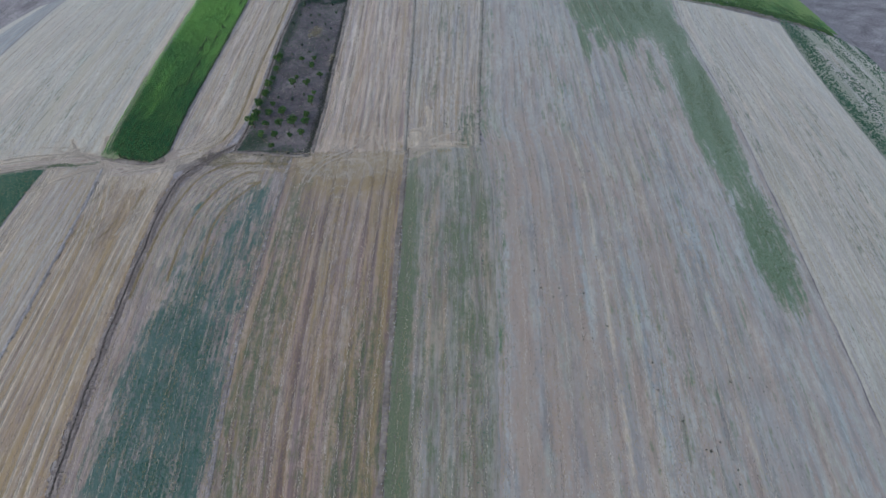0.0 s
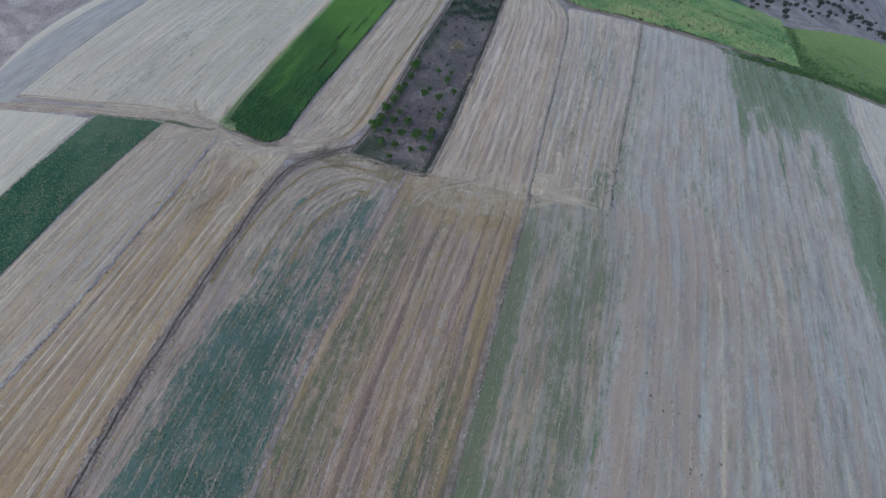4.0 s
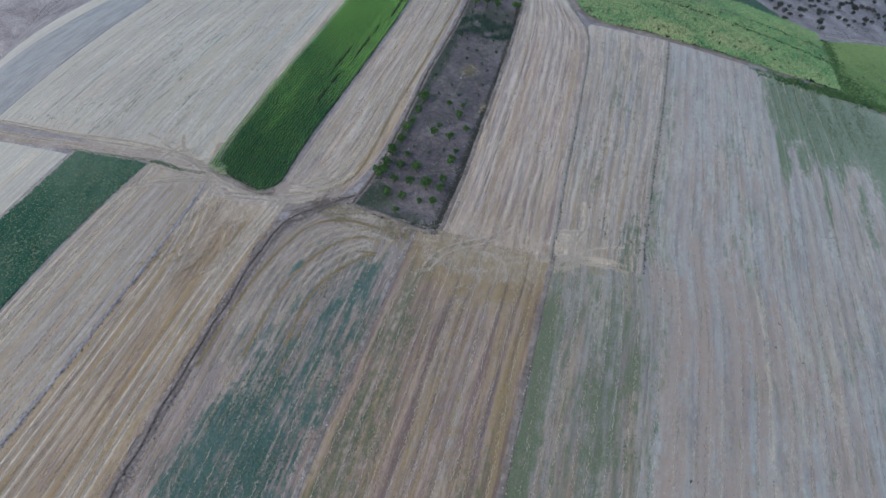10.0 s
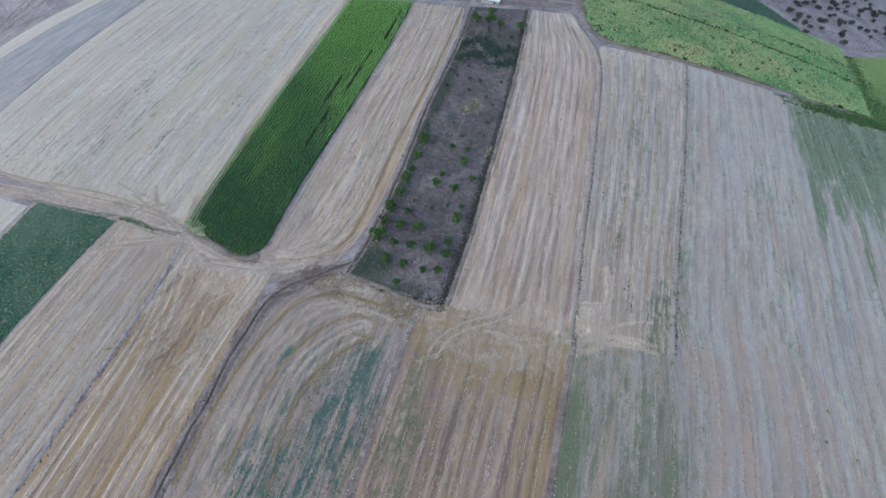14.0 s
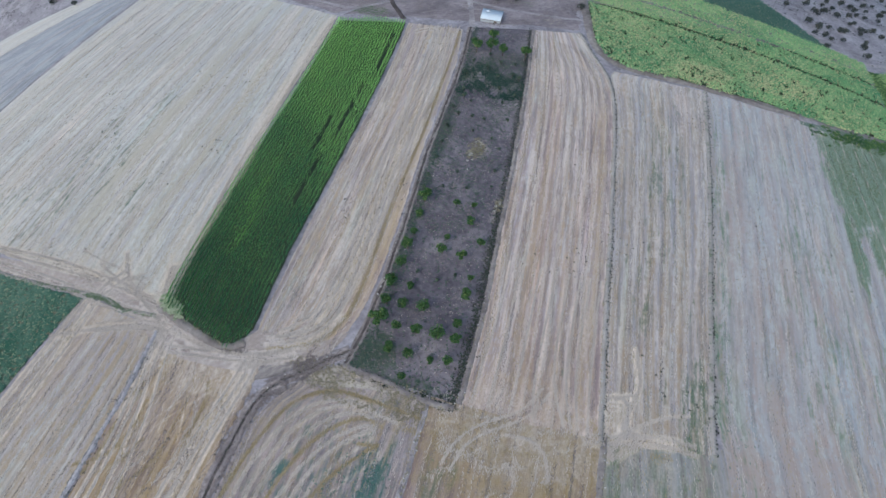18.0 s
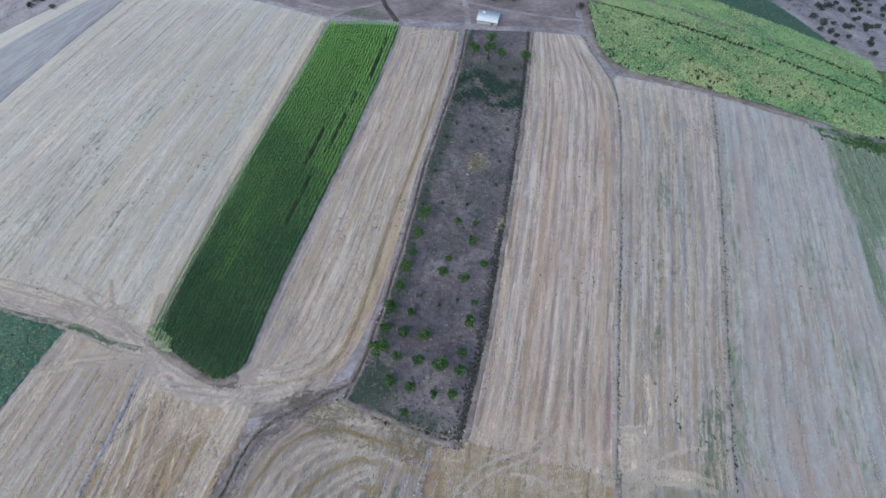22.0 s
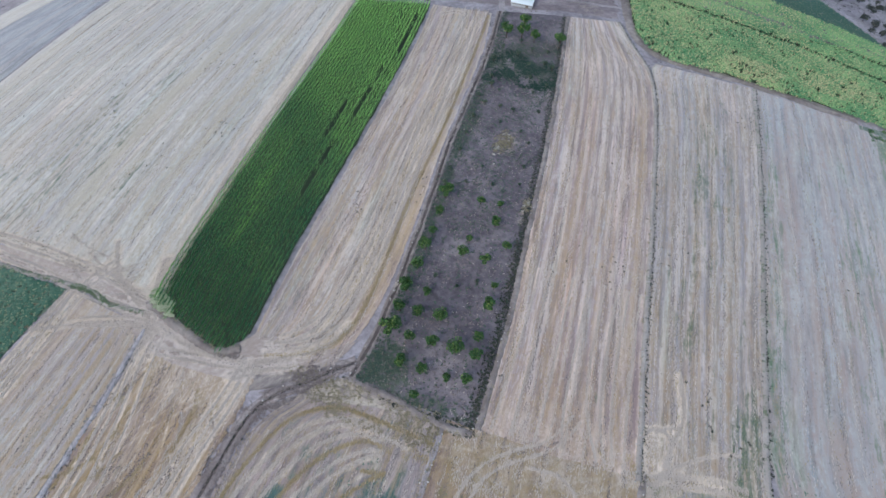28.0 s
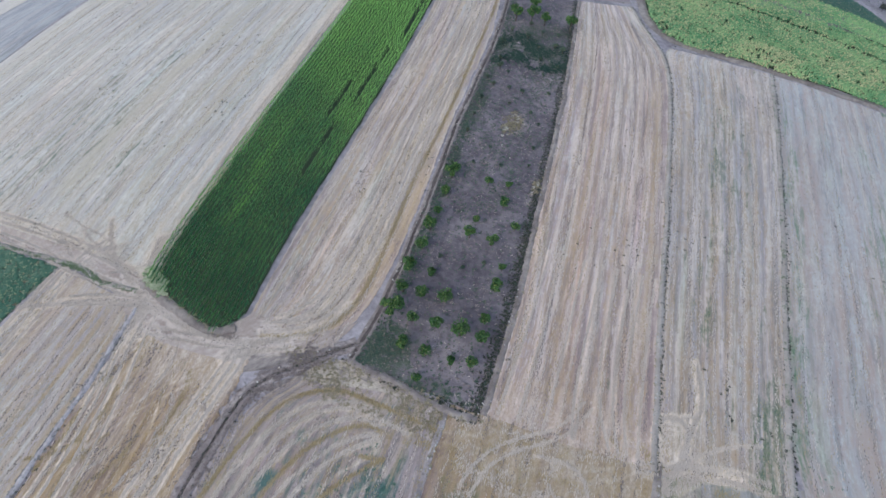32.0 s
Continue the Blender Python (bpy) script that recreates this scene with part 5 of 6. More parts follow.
p = np.concatenate([scatter(9000, 48, 215, 244, 264, lambda u, v: np.exp(-((v - 254 + np.abs(u - 90) * 0.03) / 2.4) ** 2) * np.clip((u - 44) / 30, 0.1, 1)), scatter(2600, 83, 100, 255, 306, lambda u, v: np.exp(-((u - 86.5) / 2.5) ** 2) + 0.7 * np.exp(-((u - 90) / 7) ** 2 - ((v - 262) / 9) ** 2)), scatter(9000, 100, 215, 253, 275, lambda u, v: np.clip(0.2 + 0.7 * blotch(u, v, 5, 9), 0, 1) * np.clip((272 - v) / 10, 0, 1))])
stuff("margin_weeds", p, LOW_LEAVES, 1.3, tree_leaf, "rank dark green weeds along the field margin", "weeds", 0.3 + 0.3 * blotch(p[:, 0], p[:, 1], 4, 2))

# weeds in the stubble
p = scatter(70000, -72, -33, -40, 136, lambda u, v: spread([(-49, 40, 12, 62, 0.8, -.05), (-46, 100, 9, 26, 0.35, -.05), (-46.5, 116, 3.5, 10, 0.4, 0)])(u, v) * (np.abs(((u + 0.05 * v) * 0.9) % 1.0 - 0.5) < 0.3) * np.clip(0.6 + 0.7 * blotch(u, v, 3.5, 1), 0, 1))
stuff("weeds", p, TUFTS, 0.48, weed_leaf, "blue-green weeds sprouting in rows through the stubble", "weeds", lined_up=True)
p = scatter(30000, -36, 0, -50, 132, lambda u, v: spread([(-30, 70, 6, 45, 0.22, 0), (-10, 50, 6, 40, 0.25, 0), (-34, 105, 4, 22, 0.2, 0)])(u, v) * np.clip(0.5 + 0.7 * blotch(u, v, 3, 2), 0, 1))
stuff("weeds", p, TUFTS, 0.42, grass_leaf, "thin olive weeds among brown stubble", "weeds")
p = scatter(24000, -4, 24, -50, 150, lambda u, v: spread([(-1.2, 92, 3, 46, 0.5, -.05), (1.6, 40, 3, 36, .4, -.04), (13, 110, 6.5, 24, 0.28, 0), (16, 75, 4, 44, 0.22, 0), (11.3, 150, 3.0, 11, 0.3, 0)])(u, v))
stuff("weeds", p, TUFTS, 0.4, grass_leaf, "short green regrowth", "weeds")
p = scatter(2600, 8, 40, -50, 150, lambda u, v: np.exp(-((u - 21 - 2 * np.sin(v / 9)) / 2.6) ** 2) * np.clip(0.35 + 0.6 * blotch(u, v, 4, 3), 0, 1))
stuff("weeds", p, TUFTS, 0.5, weed_leaf, "dark tufts scattered along the field edge", "weeds")
p = scatter(70000, 46, 104, 70, 256, lambda u, v: np.clip(spread([(u, v, a * 0.9, b * 0.9, d * 0.8, k) for u, v, a, b, d, k in TONGUE])(u, v) * (0.5 + 0.5 * blotch(u * 3, v * 0.3, 4, 2)), 0, 1))
stuff("grass", p, TUFTS, 0.5, grass_leaf, "thin green grass of the tongue", "grass", np.full(len(p), -0.05))
p = scatter(3500, -72, -40, 131, 142, lambda u, v: (v > 132 + np.maximum(0, -60 - u) * 0.5) * (v < 139.5) * np.clip(0.4 + 0.5 * blotch(u, v, 3, 2), 0, 1))
stuff("dry_weeds", p, TUFTS, 0.55, dry_leaf, "dry grass on the rough ground beside the ditch", "weeds")
p = scatter(6000, 18, 96, 15, 255, lambda u, v: np.clip(0.02 + 0.12 * (blotch(u, v, 12, 5) - 0.5), 0, 1))
stuff("weeds", p, TUFTS, 0.75, shrub_leaf, "sparse dark tufts on the mauve stubble", "weeds")
p = scatter(40000, -215, 15, 142, 285, lambda u, v: np.clip(0.02 + 0.09 * (blotch(u, v, 9, 6) - 0.4), 0, 1) * ((u < -118) | (u > -34) | ((u > -80) & (u < -60))))
stuff("weeds", p, TUFTS, 0.7, shrub_leaf, "sparse small tufts in the pale stubble", "weeds")
p = scatter(40000, 160, 262, 60, 250, lambda u, v: (u > at_height(EAST_R, v) + 0.8) * np.clip(0.12 + 0.35 * blotch(u * 1.6, v * 0.5, 7, 7) + 0.75 * np.exp(-((u - at_height(EAST_R, v) - 6) / 5) ** 2), 0, 1))
stuff("weeds", p, LOW_LEAVES, 0.8, crop_leaf, "mottled rank weeds in the eastern field", "weeds")
p = scatter(42000, -66, -34, 139, 276, lambda u, v: (u > at_height(ORCH_L, v) + 0.6) * (u < at_height(ORCH_R, v) - 0.6) * np.clip(spread([(-54, 144, 5, 6, 1.3, 0), (-42, 139.5, 8, 3, 0.6, 0), (-58, 248, 7, 6, 0.8, 0), (-48, 243, 6, 6, 0.7, 0), (-53, 240, 5, 4, 0.6, 0), (-59, 190, 2.5, 30, 0.35, -.06), (-50, 258, 9, 6, 0.4, 0), (-53, 250, 10, 11, 0.75, 0), (-47, 232, 6, 14, 0.3, 0), (-50, 200, 9, 22, 0.25, 0), (-61, 214, 3, 18, 0.5, 0)])(u, v) * (0.55 + 0.75 * blotch(u, v, 2.5, 5)) + 0.07, 0, 1))
stuff("weeds", p, TUFTS, 0.6, orchard_weed, "dull green weeds on the orchard floor", "weeds")
p = scatter(2200, -56, -36, 186, 222, lambda u, v: spread([(-49.6, 212, 2.4, 5, 0.8, 0), (-38.7, 192, 1.1, 2.4, 1.0, 0)])(u, v))
stuff("weeds", np.concatenate([along_line([(-160, 134.2), (-145, 135.5), (-134, 136.9), (-126.7, 137.9)], 0.12, 0.0, 0.5), along_line([(-125, 137.6), (-119, 138.2), (-114, 137)], 0.03, 0.0, 0.8) + RNG.normal(0, 0.35, (1, 2)), along_line([(-114, 137), (-104.6, 138.2)], 0.12, 0.0, 0.5)]), TUFTS, 0.6, grass_leaf, "dull grass on the farm track's verge", "weeds")
stuff("dry_weeds", p, TUFTS, 1.1, dry_leaf, "straw-coloured dry weeds in the orchard", "weeds")
p = scatter(7000, -66, -42, 236, 262, lambda u, v: (u > at_height(ORCH_L, v) + 0.6) * (u < at_height(ORCH_R, v) - 0.6) * np.clip(spread([(-57, 246, 9, 8, 0.9, 0), (-48, 242, 7, 8, 0.9, 0), (-62, 236, 3, 14, 0.6, 0)])(u, v) * (0.6 + 0.8 * blotch(u, v, 2.2, 6)), 0, 1))
stuff("weeds", p, TUFTS, 0.8, leaf_material("rank_weed", (0.028, 0.062, 0.046), (0.075, 0.12, 0.085)), "rank dark weeds near the orchard's upper end", "weeds")
stuff("weeds", along_line(ORCH_L, 0.16, 1.7, 0.9), TUFTS, 0.85, orchard_weed, "grey-green weeds along the orchard ditch", "weeds")


p = scatter(1500, -78, -60, 127, 142, lambda u, v: np.clip(1.3 - ((u + 73 - (v - 127) * 0.7) / 3.2) ** 2, 0, 1) * np.clip(0.5 + 0.7 * blotch(u, v, 2, 4), 0, 1))
stuff("dry_weeds", p, TUFTS, 0.8, leaf_material("thistle_leaf", (0.20, 0.165, 0.15), (0.37, 0.315, 0.29)), "mauve-brown thistles on the ditch bank's bend", "weeds")
p = scatter(2600, -60, -34, 136, 143, lambda u, v: np.exp(-((v - 139.6 + (u + 58) * 0.09) / 0.9) ** 2) * np.clip(0.25 + (u + 52) / 18, 0.12, 1) * np.clip(0.6 + 0.7 * blotch(u, v, 2, 3), 0, 1))
stuff("weeds", p, TUFTS, 0.65, shrub_leaf, "dark brush along the orchard's end", "weeds")


p = np.concatenate([along_line(DITCH, 0.35, 0.0, 0.18), along_line(DITCH, 1.6, 0.7, 0.4), along_line(BANK_B, 0.3, 0.45, 0.3), along_line(BANK_C, 0.2, 0.35, 0.35), along_line(LINE_D, 1.4, 0.7, 0.4), along_line(ORCH_L, 0.5, 0.6, 0.4), along_line(ORCH_R, 0.1, -1.0, 0.5), along_line(ORCH_R[:4], 0.12, -1.4, 0.6)])
stuff("bank_weeds", np.concatenate([along_line(DITCH, 0.09, -0.7, 0.4), along_line(DITCH, 0.09, 0.75, 0.45), along_line([(-104, 140.2), (-93, 137.6), (-84, 135.4), (-80, 137.4)], 0.06, 0.0, 0.8)]), TUFTS, 0.6, bpy.data.materials["thistle_leaf"], "mauve-brown dry thistles crowding the ditch banks", "weeds")
stuff("bank_weeds", along_line(LINE_D, 0.3, 0.0, 0.4), TUFTS, 0.6, leaf_material("wormwood_leaf", (0.19, 0.19, 0.185), (0.33, 0.325, 0.325)), "silvery weeds along the low grey bank", "weeds")
stuff("bank_weeds", p, TUFTS, 0.6, shrub_leaf, "dark dry weeds on the banks", "weeds", RNG.uniform(0, 0.6, len(p)))
p = np.concatenate([along_line(ORCH_R, 0.8, 0.3, 0.4), along_line(BANK_B, 0.8, -0.2, 0.25), along_line(LINE_F, 0.7, 0.0, 0.35), along_line([(-59, 139.8), (-49, 139), (-42, 137), (-34.5, 137)], 0.4, 0, 0.5), along_line(LINE_G, 0.9, 0.3, 0.2), along_line([(-104, 140.4), (-93, 138.4), (-84, 136)], 0.5, 0, 0.6)])
stuff("dry_weeds", p, TUFTS, 0.8, dry_leaf, "bleached dry grass along the field edges", "weeds")
p = scatter(650, -107, -96, 137, 148, lambda u, v: np.clip(1.2 - ((u + 102) / 4) ** 2 - ((v - 141.5 + (u + 102) * 0.4) / 2.2) ** 2, 0, 1))
stuff("flowering_weeds", p, LOW_LEAVES, 1.2, leaf_material("flower_weed", (0.13, 0.215, 0.10), (0.50, 0.53, 0.36)), "pale yellow flowering weeds at the maize corner", "weeds", RNG.uniform(0, 1, len(p)))
p = scatter(26000, 45, 260, 296, 430, lambda u, v: (v > 312 + np.maximum(0, 90 - u) * 0.8 + np.maximum(0, u - 88) * 0.62) * np.clip(0.05 + 0.2 * blotch(u, v, 6, 3), 0, 1))
stuff("scrub", p, TUFTS, 1.0, shrub_leaf, "low grey scrub on the far hillside", "scrub")


BITS = [np.array([[[-0.04, -0.26, 0.0], [0.045, -0.25, 0.02], [0.045, 0.28, 0.05], [-0.05, 0.25, 0.03]]]), np.array([[[-0.05, -0.18, 0.01], [0.05, -0.2, 0.0], [0.05, 0.17, 0.04], [-0.04, 0.2, 0.06]]])]
CRUMBS = [np.array([0.75, 1.7, 0.8]) * np.array([[[-0.11, -0.09, 0.0], [0.11, -0.08, 0.0], [0.06, -0.02, 0.1], [-0.06, -0.01, 0.1]], [[-0.06, -0.01, 0.1], [0.06, -0.02, 0.1], [0.1, 0.1, 0.0], [-0.1, 0.09, 0.0]]])]
straw_bits = leaf_material("straw_bits", (0.47, 0.405, 0.335), (0.74, 0.665, 0.585))
ochre_bits = leaf_material("ochre_bits", (0.31, 0.24, 0.125), (0.48, 0.39, 0.235))
clod_bits = leaf_material("clod_bits", (0.13, 0.108, 0.102), (0.26, 0.225, 0.21), through=0.0)
stuff("loose_straw", np.concatenate(STRAW), BITS, 0.78, straw_bits, "pale loose straw lying in swaths and wheel tracks", "straw", sink=-0.04, lined_up=True)
stuff("loose_straw", np.concatenate(OCHRE), BITS, 0.8, ochre_bits, "ochre weathered straw between the swaths", "straw", sink=-0.035, lined_up=True)
stuff("clods", np.concatenate(CLODS), CRUMBS, 0.9, clod_bits, "dark crumbs of turned soil between the rows", "soil clods", sink=-0.02, lined_up=True)
p = scatter(60000, -66, -34, 139, 281, lambda u, v: ((u > at_height(ORCH_L, v) + 0.5) & (u < at_height(ORCH_R, v) - 0.5)) * np.clip(0.25 + 0.4 * blotch(u, v, 3, 9), 0, 1))
stuff("clods", p[::3], CRUMBS, 1.2, clod_bits, "dark clods on the orchard floor", "soil clods", sink=-0.02)
stuff("loose_straw", p[1::14], BITS, 0.8, straw_bits, "bits of dead grass on the orchard floor", "dead grass", sink=-0.02)


# trees and bushes
def tube(points, radii, sides=7):
    verts, faces = [], []
    for i, (c, r) in enumerate(zip(points, radii)):
        for k in range(sides):
            a = 2 * math.pi * k / sides
            verts.append((c[0] + r * math.cos(a), c[1] + r * math.sin(a), c[2]))
    for i in range(len(points) - 1):
        for k in range(sides):
            faces.append((i * sides + k, i * sides + (k + 1) % sides, (i + 1) * sides + (k + 1) % sides, (i + 1) * sides + k))
    return verts, faces


def crown_quads(centres, radii, count, leaf):
    quads = []
    for _ in range(count):
        k = RNG.integers(0, len(centres))
        d = RNG.normal(size=3)
        d /= np.linalg.norm(d)
        c = np.array(centres[k]) + d * radii[k] * RNG.uniform(0.55, 1.05)
        a, b = RNG.normal(size=3), RNG.normal(size=3)
        a = a / np.linalg.norm(a) + np.array([0, 0, -0.2])
        b = np.cross(a, b)
        b /= np.linalg.norm(b)
        s = leaf * RNG.uniform(0.6, 1.2)
        quads.append([c - a * s - b * s * 0.1, c - b * s * 0.5, c + a * s, c + b * s * 0.5])
    return np.array(quads)


def make_tree(name, label, category, group, material, height, radius, clumps, leaves, leaf=0.16):
    """A small tree at the world's middle: trunk, limbs and a crown of leaf clumps."""
    root = tagged(new(name), label, category, group)
    fork = height * 0.32
    v, f = tube([(0, 0, -0.1), (0.02, 0.01, fork * 0.5), (0.03, 0.0, fork)], [0.09, 0.07, 0.06])
    mesh_object("trunk", v, f, bark, [(0, 0)] * len(v), floats=(("weed", [0] * len(v)), ("straw", [0] * len(v)))).parent = root
    centres, radii = [], []
    for k in range(clumps):
        a = k * 2.4 + RNG.uniform(-0.4, 0.4)
        out = radius * RNG.uniform(0.35, 0.68) * (0.4 if k == 0 else 1)
        c = (math.cos(a) * out, math.sin(a) * out, fork + (height - fork) * RNG.uniform(0.35, 0.78))
        centres.append(c)
        radii.append(radius * RNG.uniform(0.34, 0.52))
        if k < 5:
            v, f = tube([(0.03, 0, fork - 0.05), (c[0] * 0.5, c[1] * 0.5, fork + (c[2] - fork) * 0.6), c], [0.045, 0.032, 0.015], 5)
            mesh_object("limb", v, f, bark, [(0, 0)] * len(v), floats=(("weed", [0] * len(v)), ("straw", [0] * len(v)))).parent = root
    q = crown_quads(centres, radii, leaves, leaf)
    quad_mesh("crown", q, material, (("tint", np.full(len(q), 0.12)), ("dry", np.zeros(len(q)))), root)
    return root


def plant_all(protos, places):
    for k, (u, v, size) in enumerate(places):
        at, proto = lie(u, v, 0.02), protos[k % len(protos)]
        m = Matrix.Translation(at) @ Matrix.Rotation(k * 1.9, 4, "Z") @ Matrix.Diagonal((size, size, size, 1))
        if k < len(protos):
            proto.matrix_basis = m
        else:
            proto_scale = proto.scale.copy()
            made = copy_thing(proto, Matrix.Translation(at) @ Matrix.Rotation(k * 1.9, 4, "Z"))
            made.scale = (size, size, size)
            proto.scale = proto_scale


TREES = [(-56, 173, 1.3), (-56, 177.6, 0.8), (-55.7, 167.6, 1.15), (-56, 161.7, 1.4), (-55.3, 156.8, 1.15), (-51.7, 156.9, 1.1), (-55.2, 151.6, 1.7), (-51.2, 151.4, 0.95), (-50.9, 145.8, 1.1),
         (-46.3, 140.5, 0.85), (-46.5, 145.7, 1.05), (-46.7, 151.6, 1.05), (-47.1, 157.3, 1.2), (-51.6, 162, 0.9), (-47.8, 173.7, 1.15), (-47.9, 178.1, 0.7), (-43.1, 173.3, 1.05), (-39.8, 178.4, 0.9),
         (-39.1, 162.7, 1.25), (-39.4, 167.8, 0.75), (-38.8, 155.4, 1.0), (-38.2, 151.5, 1.1), (-42.2, 151.5, 1.4), (-41.9, 145.6, 0.8), (-38.3, 146.3, 1.0), (-56.6, 183.4, 0.95), (-57, 188.9, 1.45),
         (-48.8, 189.4, 0.85), (-43.8, 184, 1.1), (-44.4, 189.8, 0.75), (-62.1, 263.3, 1.5), (-58.3, 270.9, 1.5), (-57.5, 264.4, 1.55), (-53.4, 263.7, 1.2), (-45.6, 263.4, 1.5)]
protos = [make_tree("fruit_tree", text, "fruit tree", "orchard trees", tree_leaf, 2.5, 1.05, 7, 620) for text in
          ("small round leafy green fruit tree in bare soil", "young bushy green fruit tree in the orchard row", "compact fruit tree with bright green leaves", "low fruit tree with an open leafy crown", "sturdy dark green fruit tree in the orchard")]
plant_all(protos, [(u, v, r * 1.18) for u, v, r in TREES if v < 255])
plant_all([make_tree("fruit_tree", "dark bluish-green fruit tree near the shed", "fruit tree", "orchard trees", tree_leaf, 2.5, 1.05, 7, 620)], [(u, v - 3.2, r * 1.3) for u, v, r in TREES if v > 255])
SAPLINGS = [(-43, 168.1, 0.7), (-46.5, 165.8, 0.7), (-51.5, 166.8, 0.75), (-59.2, 233.6, 1.2), (-62, 246.1, 1.3), (-58.5, 225.3, 0.9), (-54.3, 225, 0.8), (-50.6, 224.6, 0.9), (-45, 247, 1.2), (-47.5, 249, 1.0), (-44, 226, 0.8), (-58.8, 205, 0.8), (-52, 201, 0.7), (-42.5, 204, 0.7), (-56, 251, 1.1), (-50, 241, 0.9), (-60.5, 238, 0.8), (-56.5, 232, 0.7), (-47.5, 234, 0.7), (-61.5, 254, 0.9), (-52.5, 255, 0.9), (-48, 255.5, 0.8), (-44.8, 239, 0.7), (-61, 228, 0.8), (-59.8, 219, 0.8), (-59.6, 212, 0.7), (-59, 198, 0.7), (-58.4, 193, 0.9), (-52.5, 219, 0.6), (-46.5, 217, 0.6), (-54, 195, 0.6), (-48, 196, 0.6), (-42, 198, 0.6), (-43.5, 213, 0.6), (-57, 259, 0.9), (-52, 247, 0.8)]
protos = [make_tree("sapling", "small dusty grey-green orchard sapling", "sapling", "orchard saplings", orchard_weed, 1.7, 0.8, 5, 300) for _ in range(3)]
plant_all(protos, SAPLINGS)
BUSHES = [(58.3, 353), (70, 361), (72.4, 354), (77.3, 358), (65.5, 339), (69.2, 335), (70.5, 328.5), (66, 328.3), (68.8, 318), (85.5, 358.5), (86, 367.4), (81.3, 340), (84, 340.6), (94, 356), (100, 369), (94, 348), (97.3, 349),
          (79.4, 329.5), (89, 327.7), (87.5, 319), (120.5, 385), (134.4, 402), (133.6, 395), (109.6, 341.5), (109.7, 348), (118, 355), (124, 373.6), (112, 389.6), (111.4, 383), (101, 381), (80.5, 367),
          (-279.4, 274), (-281, 279), (-275.4, 279), (-258.3, 271), (-349, 300), (-88, 301), (-64, 299), (-57, 301), (-32, 303), (-150, 300), (-128, 296)]
BUSHES = [(u, v) for u, v in BUSHES if v > 316 + max(0, u - 88) * 0.62 or u < 60] + [(u, 320 + (u - 88) * 0.6 + RNG.uniform(0, 90)) for u in RNG.uniform(70, 230, 90)]
protos = [make_tree("bush", "dark scrubby bush on the grey hillside", "bush", "hillside bushes", bush_leaf, 1.7, 1.35, 7, 330, 0.22) for _ in range(4)]
plant_all(protos, [(u, v, RNG.uniform(0.75, 1.35)) for u, v in BUSHES if v > 305 - max(0, 90 - u) * 2])
p = scatter(9000, -150, 5, 272, 312, lambda u, v: (v > np.interp(u, (-150, -118, -90, -66, -46, -30, -16), (292, 276, 277, 279, 283, 288, 300))) * (u < np.interp(v, (272, 290, 312), (-30, -28, -33))) * np.clip(0.25 + 0.6 * blotch(u, v, 4, 3), 0, 1))
stuff("scrub", p, TUFTS, 0.75, bpy.data.materials["thistle_leaf"], "dry brown scrub on the slope by the shed", "scrub")
p = scatter(5000, -400, -215, 240, 330, lambda u, v: (v > np.interp(u, (-365, -283, -237, -215), (160, 256, 300, 300))) * np.clip(0.15 + 0.5 * blotch(u, v, 6, 5), 0, 1))
stuff("scrub", p, TUFTS, 0.9, shrub_leaf, "sparse dark scrub on the grey far slope", "scrub")
p = scatter(1500, -56, -36, 186, 222, lambda u, v: spread([(-49.6, 212, 2.0, 4.5, 0.8, 0), (-38.7, 192, 0.9, 2.0, 1.0, 0), (-50.5, 205, 1.0, 2.5, 0.6, 0)])(u, v) * np.clip(0.5 + blotch(u, v, 1.4, 3), 0, 1))
stuff("dry_weeds", p, TUFTS, 1.0, leaf_material("dead_stalks", (0.42, 0.40, 0.34), (0.72, 0.69, 0.60)), "bleached dead weeds in the orchard", "weeds")
p = scatter(4000, -66, -34, 142, 276, lambda u, v: (u > at_height(ORCH_L, v) + 1) * (u < at_height(ORCH_R, v) - 1) * np.clip(0.1 + 0.5 * blotch(u, v, 3.5, 12), 0, 1))
stuff("weeds", p, TUFTS, 0.7, bpy.data.materials["thistle_leaf"], "brown withered weeds on the orchard floor", "weeds")

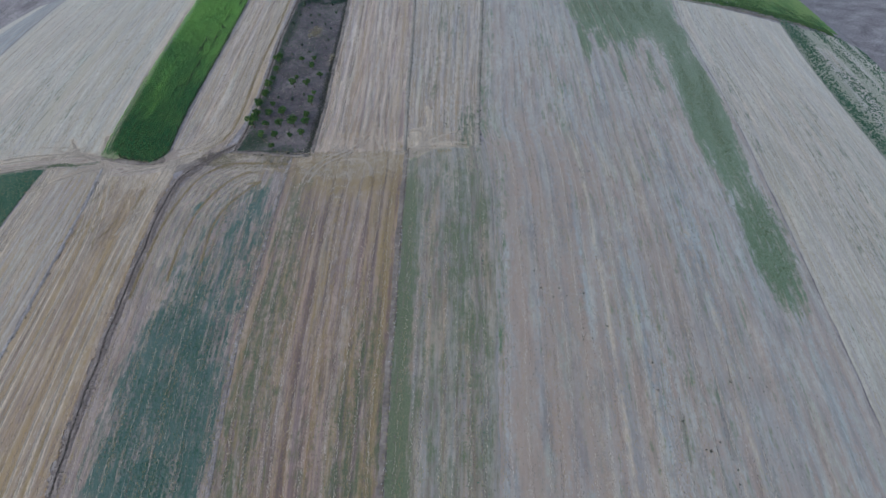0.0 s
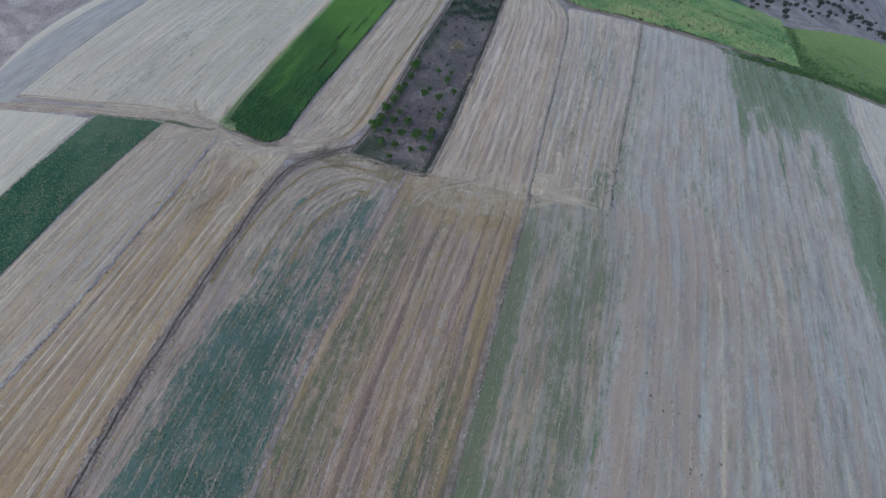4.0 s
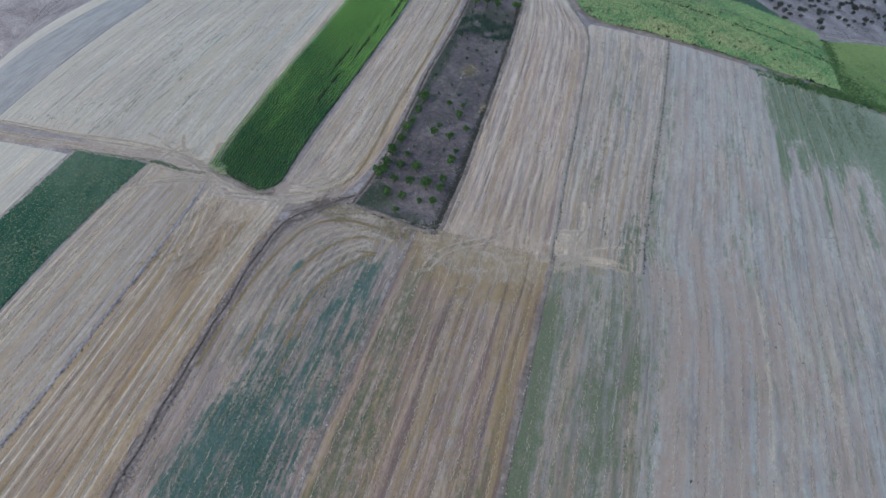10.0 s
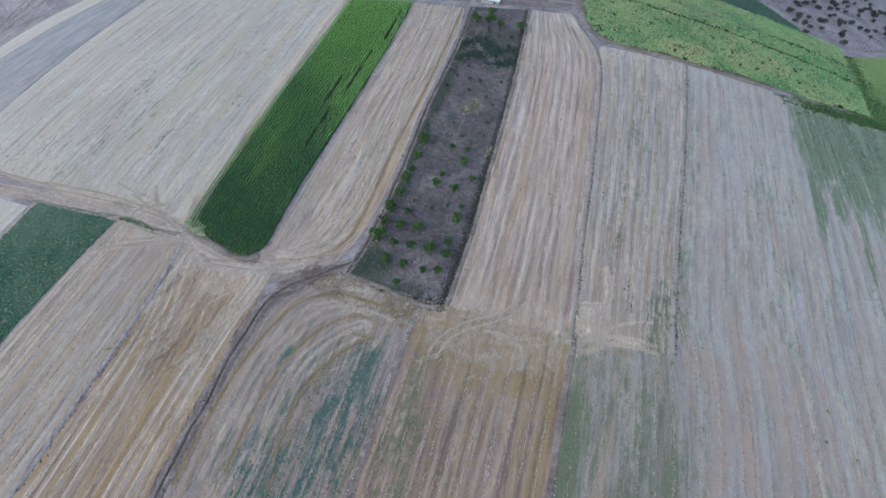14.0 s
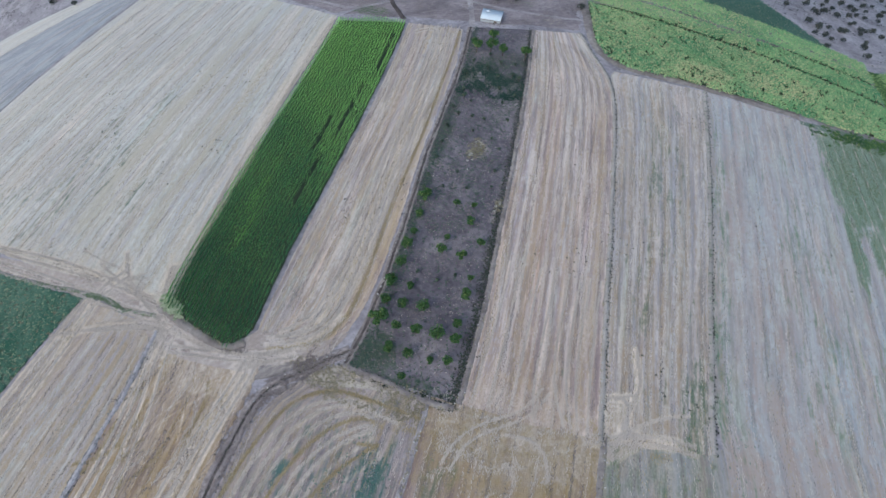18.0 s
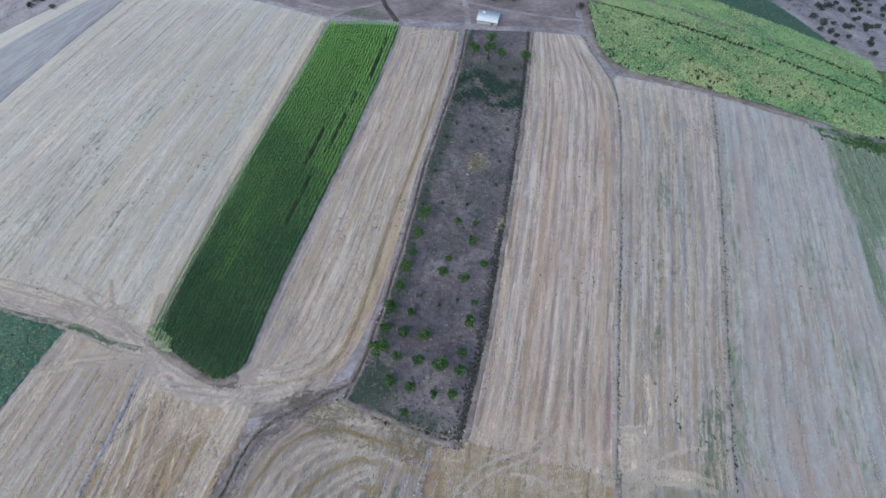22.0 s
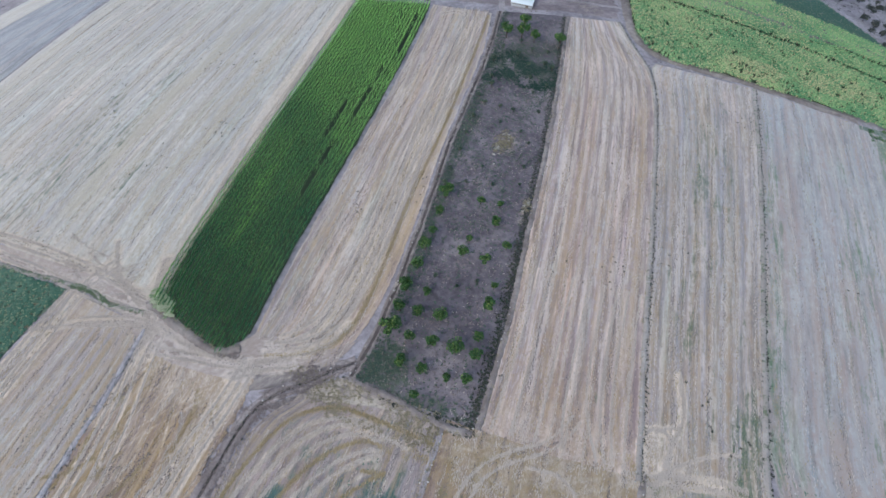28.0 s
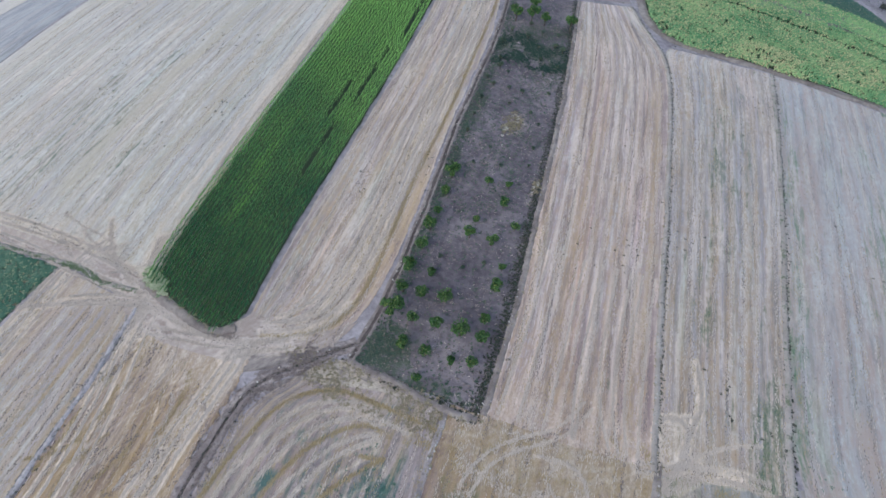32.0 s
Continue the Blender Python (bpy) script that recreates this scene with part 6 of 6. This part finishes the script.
# ---- stones ----
def build_stones():
    """Field stones thrown onto the banks."""
    spots = np.concatenate([along_line(DITCH, 1.2, -0.9, 0.4), along_line(LINE_F, 1.4, 0.2, 0.3), along_line(LINE_G, 1.0, 0.35, 0.2), along_line(ORCH_L, 0.9, -0.9, 0.3), along_line(BANK_B, 0.9, -0.2, 0.35), along_line(ORCH_R, 1.0, 0.3, 0.4), along_line(LINE_F, 1.4, 0, 0.4), along_line(LINE_G, 1.5, 0.3, 0.25)])
    spots = spots[(RNG.random(len(spots)) < 0.5) & (blotch(spots[:, 0], spots[:, 1], 6, 2) > -0.2)]
    base = lie_all(spots, 0.3)
    verts, faces = [], []
    for c in base:
        r, n = RNG.uniform(0.06, 0.2), len(verts)
        ring = [(math.cos(a) * r * RNG.uniform(0.7, 1.2), math.sin(a) * r * RNG.uniform(0.7, 1.2)) for a in np.linspace(0, 6.28, 7)[:-1]]
        verts += [(c[0] + x, c[1] + y, c[2] - 0.1) for x, y in ring] + [(c[0] + x * 0.6, c[1] + y * 0.6, c[2] + r * 0.5) for x, y in ring]
        faces += [(n + k, n + (k + 1) % 6, n + 6 + (k + 1) % 6, n + 6 + k) for k in range(6)] + [tuple(range(n + 6, n + 12))]
    ob = mesh_object("field_stones", verts, faces, stone, [(v[0], v[1]) for v in verts], False, floats=(("weed", [0] * len(verts)), ("straw", [0] * len(verts))))
    tagged(ob, "pale grey field stones along the banks", "stones", kind="stuff")


stone = plain_ground("stone", (0.30, 0.29, 0.275), (0.40, 0.39, 0.37), (0.50, 0.49, 0.46), 21, 0.5)
build_stones()


# ---- shed ----
def box(name, size, at, material, parent, label="", bevel=0.015):
    bm = bmesh.new()
    bmesh.ops.create_cube(bm, size=1, matrix=Matrix.Translation(at) @ Matrix.Diagonal((*size, 1)))
    if bevel:
        bmesh.ops.bevel(bm, geom=bm.edges[:], offset=bevel, segments=1, affect="EDGES")
    me = bpy.data.meshes.new(name)
    bm.to_mesh(me)
    bm.free()
    me.materials.append(material)
    ob = new(name, me)
    ob.parent = parent
    if label:
        tagged(ob, label)
    return ob


def painted(name, colour, rough, metal=0.0, wear=(0.3, 0.25, 0.2)):
    k = Nodes(name, rough)
    pos = k.add("ShaderNodeNewGeometry").outputs["Position"]
    n = k.noise(0.6, 0.6, 5, 0.65, 2, coords=pos)
    k.b.inputs["Metallic"].default_value = metal
    colour = k.mix(k.math("MULTIPLY", k.step(n, 0.5, 0.75), 0.5), colour, wear)
    return k.done(colour)


def build_shed():
    roof_white = painted("roof_sheet", (0.56, 0.63, 0.67), 0.5, 0.1, (0.38, 0.42, 0.45))
    wall_grey = painted("wall_render", (0.33, 0.35, 0.37), 0.85, wear=(0.26, 0.26, 0.26))
    dark = painted("dark_wood", (0.12, 0.10, 0.085), 0.8, wear=(0.2, 0.17, 0.14))
    root = tagged(new("shed"), "low field shed with a pale corrugated metal roof", "shed")
    W, D, H0, H1 = 7.0, 5.0, 1.2, 2.0
    box("wall", (W, 0.2, H0), (0, -D / 2 + 0.1, H0 / 2), wall_grey, root)
    box("wall", (W, 0.2, H1), (0, D / 2 - 0.1, H1 / 2), wall_grey, root)
    box("wall", (0.2, D - 0.4, H0), (-W / 2 + 0.1, 0, H0 / 2), wall_grey, root)
    box("wall", (0.2, D - 0.4, H0), (W / 2 - 0.1, 0, H0 / 2), wall_grey, root)
    box("door", (0.95, 0.06, 1.1), (1.8, -D / 2 - 0.03, 0.56), dark, root, "dark wooden shed door")
    # corrugated sheets, laid side by side on the sloping roof
    slope = math.atan2(H1 - H0, D)
    n, waves = 8, 5
    for k in range(n):
        x0, w = -W / 2 - 0.2 + k * (W + 0.4) / n, (W + 0.4) / n
        verts, faces = [], []
        for j in range(2):
            y = (-D / 2 - 0.35, D / 2 + 0.3)[j]
            z = H0 + 0.08 + (y + D / 2) * math.tan(slope)
            for i in range(waves * 4 + 1):
                verts.append((x0 + w * i / (waves * 4), y, z + 0.035 * math.sin(i * math.pi / 2) + 0.01 * (k % 2)))
        m = waves * 4 + 1
        faces = [(i, i + 1, m + i + 1, m + i) for i in range(m - 1)]
        sheet = mesh_object("roof_sheet", verts, faces, roof_white, None, True)
        sheet.parent = root
        solid = sheet.modifiers.new("thick", "SOLIDIFY")
        solid.thickness = 0.012
    box("fascia", (W + 0.4, 0.06, 0.22), (0, -D / 2 - 0.3, H0 + 0.0), dark, root)
    box("ridge_board", (W + 0.4, 0.08, 0.2), (0, D / 2 + 0.3, H1 + 0.1), dark, root)
    box("verge_board", (0.07, D + 0.6, 0.2), (W / 2 + 0.2, 0, (H0 + H1) / 2 + 0.08), dark, root).rotation_euler = (0, 0, 0)
    hatch = box("roof_hatch", (1.3, 0.9, 0.12), (-1.6, D / 2 - 1.0, H1 + 0.14), painted("hatch_white", (0.85, 0.87, 0.88), 0.3), root, "bright white roof hatch")
    box("hatch_lid", (0.5, 0.5, 0.05), (0, 0, 0.1), dark, hatch, "dark hatch lid").location = (-2.5 + 1.6 - 0.2, D / 2 - 1.0, H1 + 0.12)
    root.matrix_basis = Matrix.Translation(lie(-62.6, 284)) @ Matrix.Rotation(radians(2), 4, "Z")


build_shed()
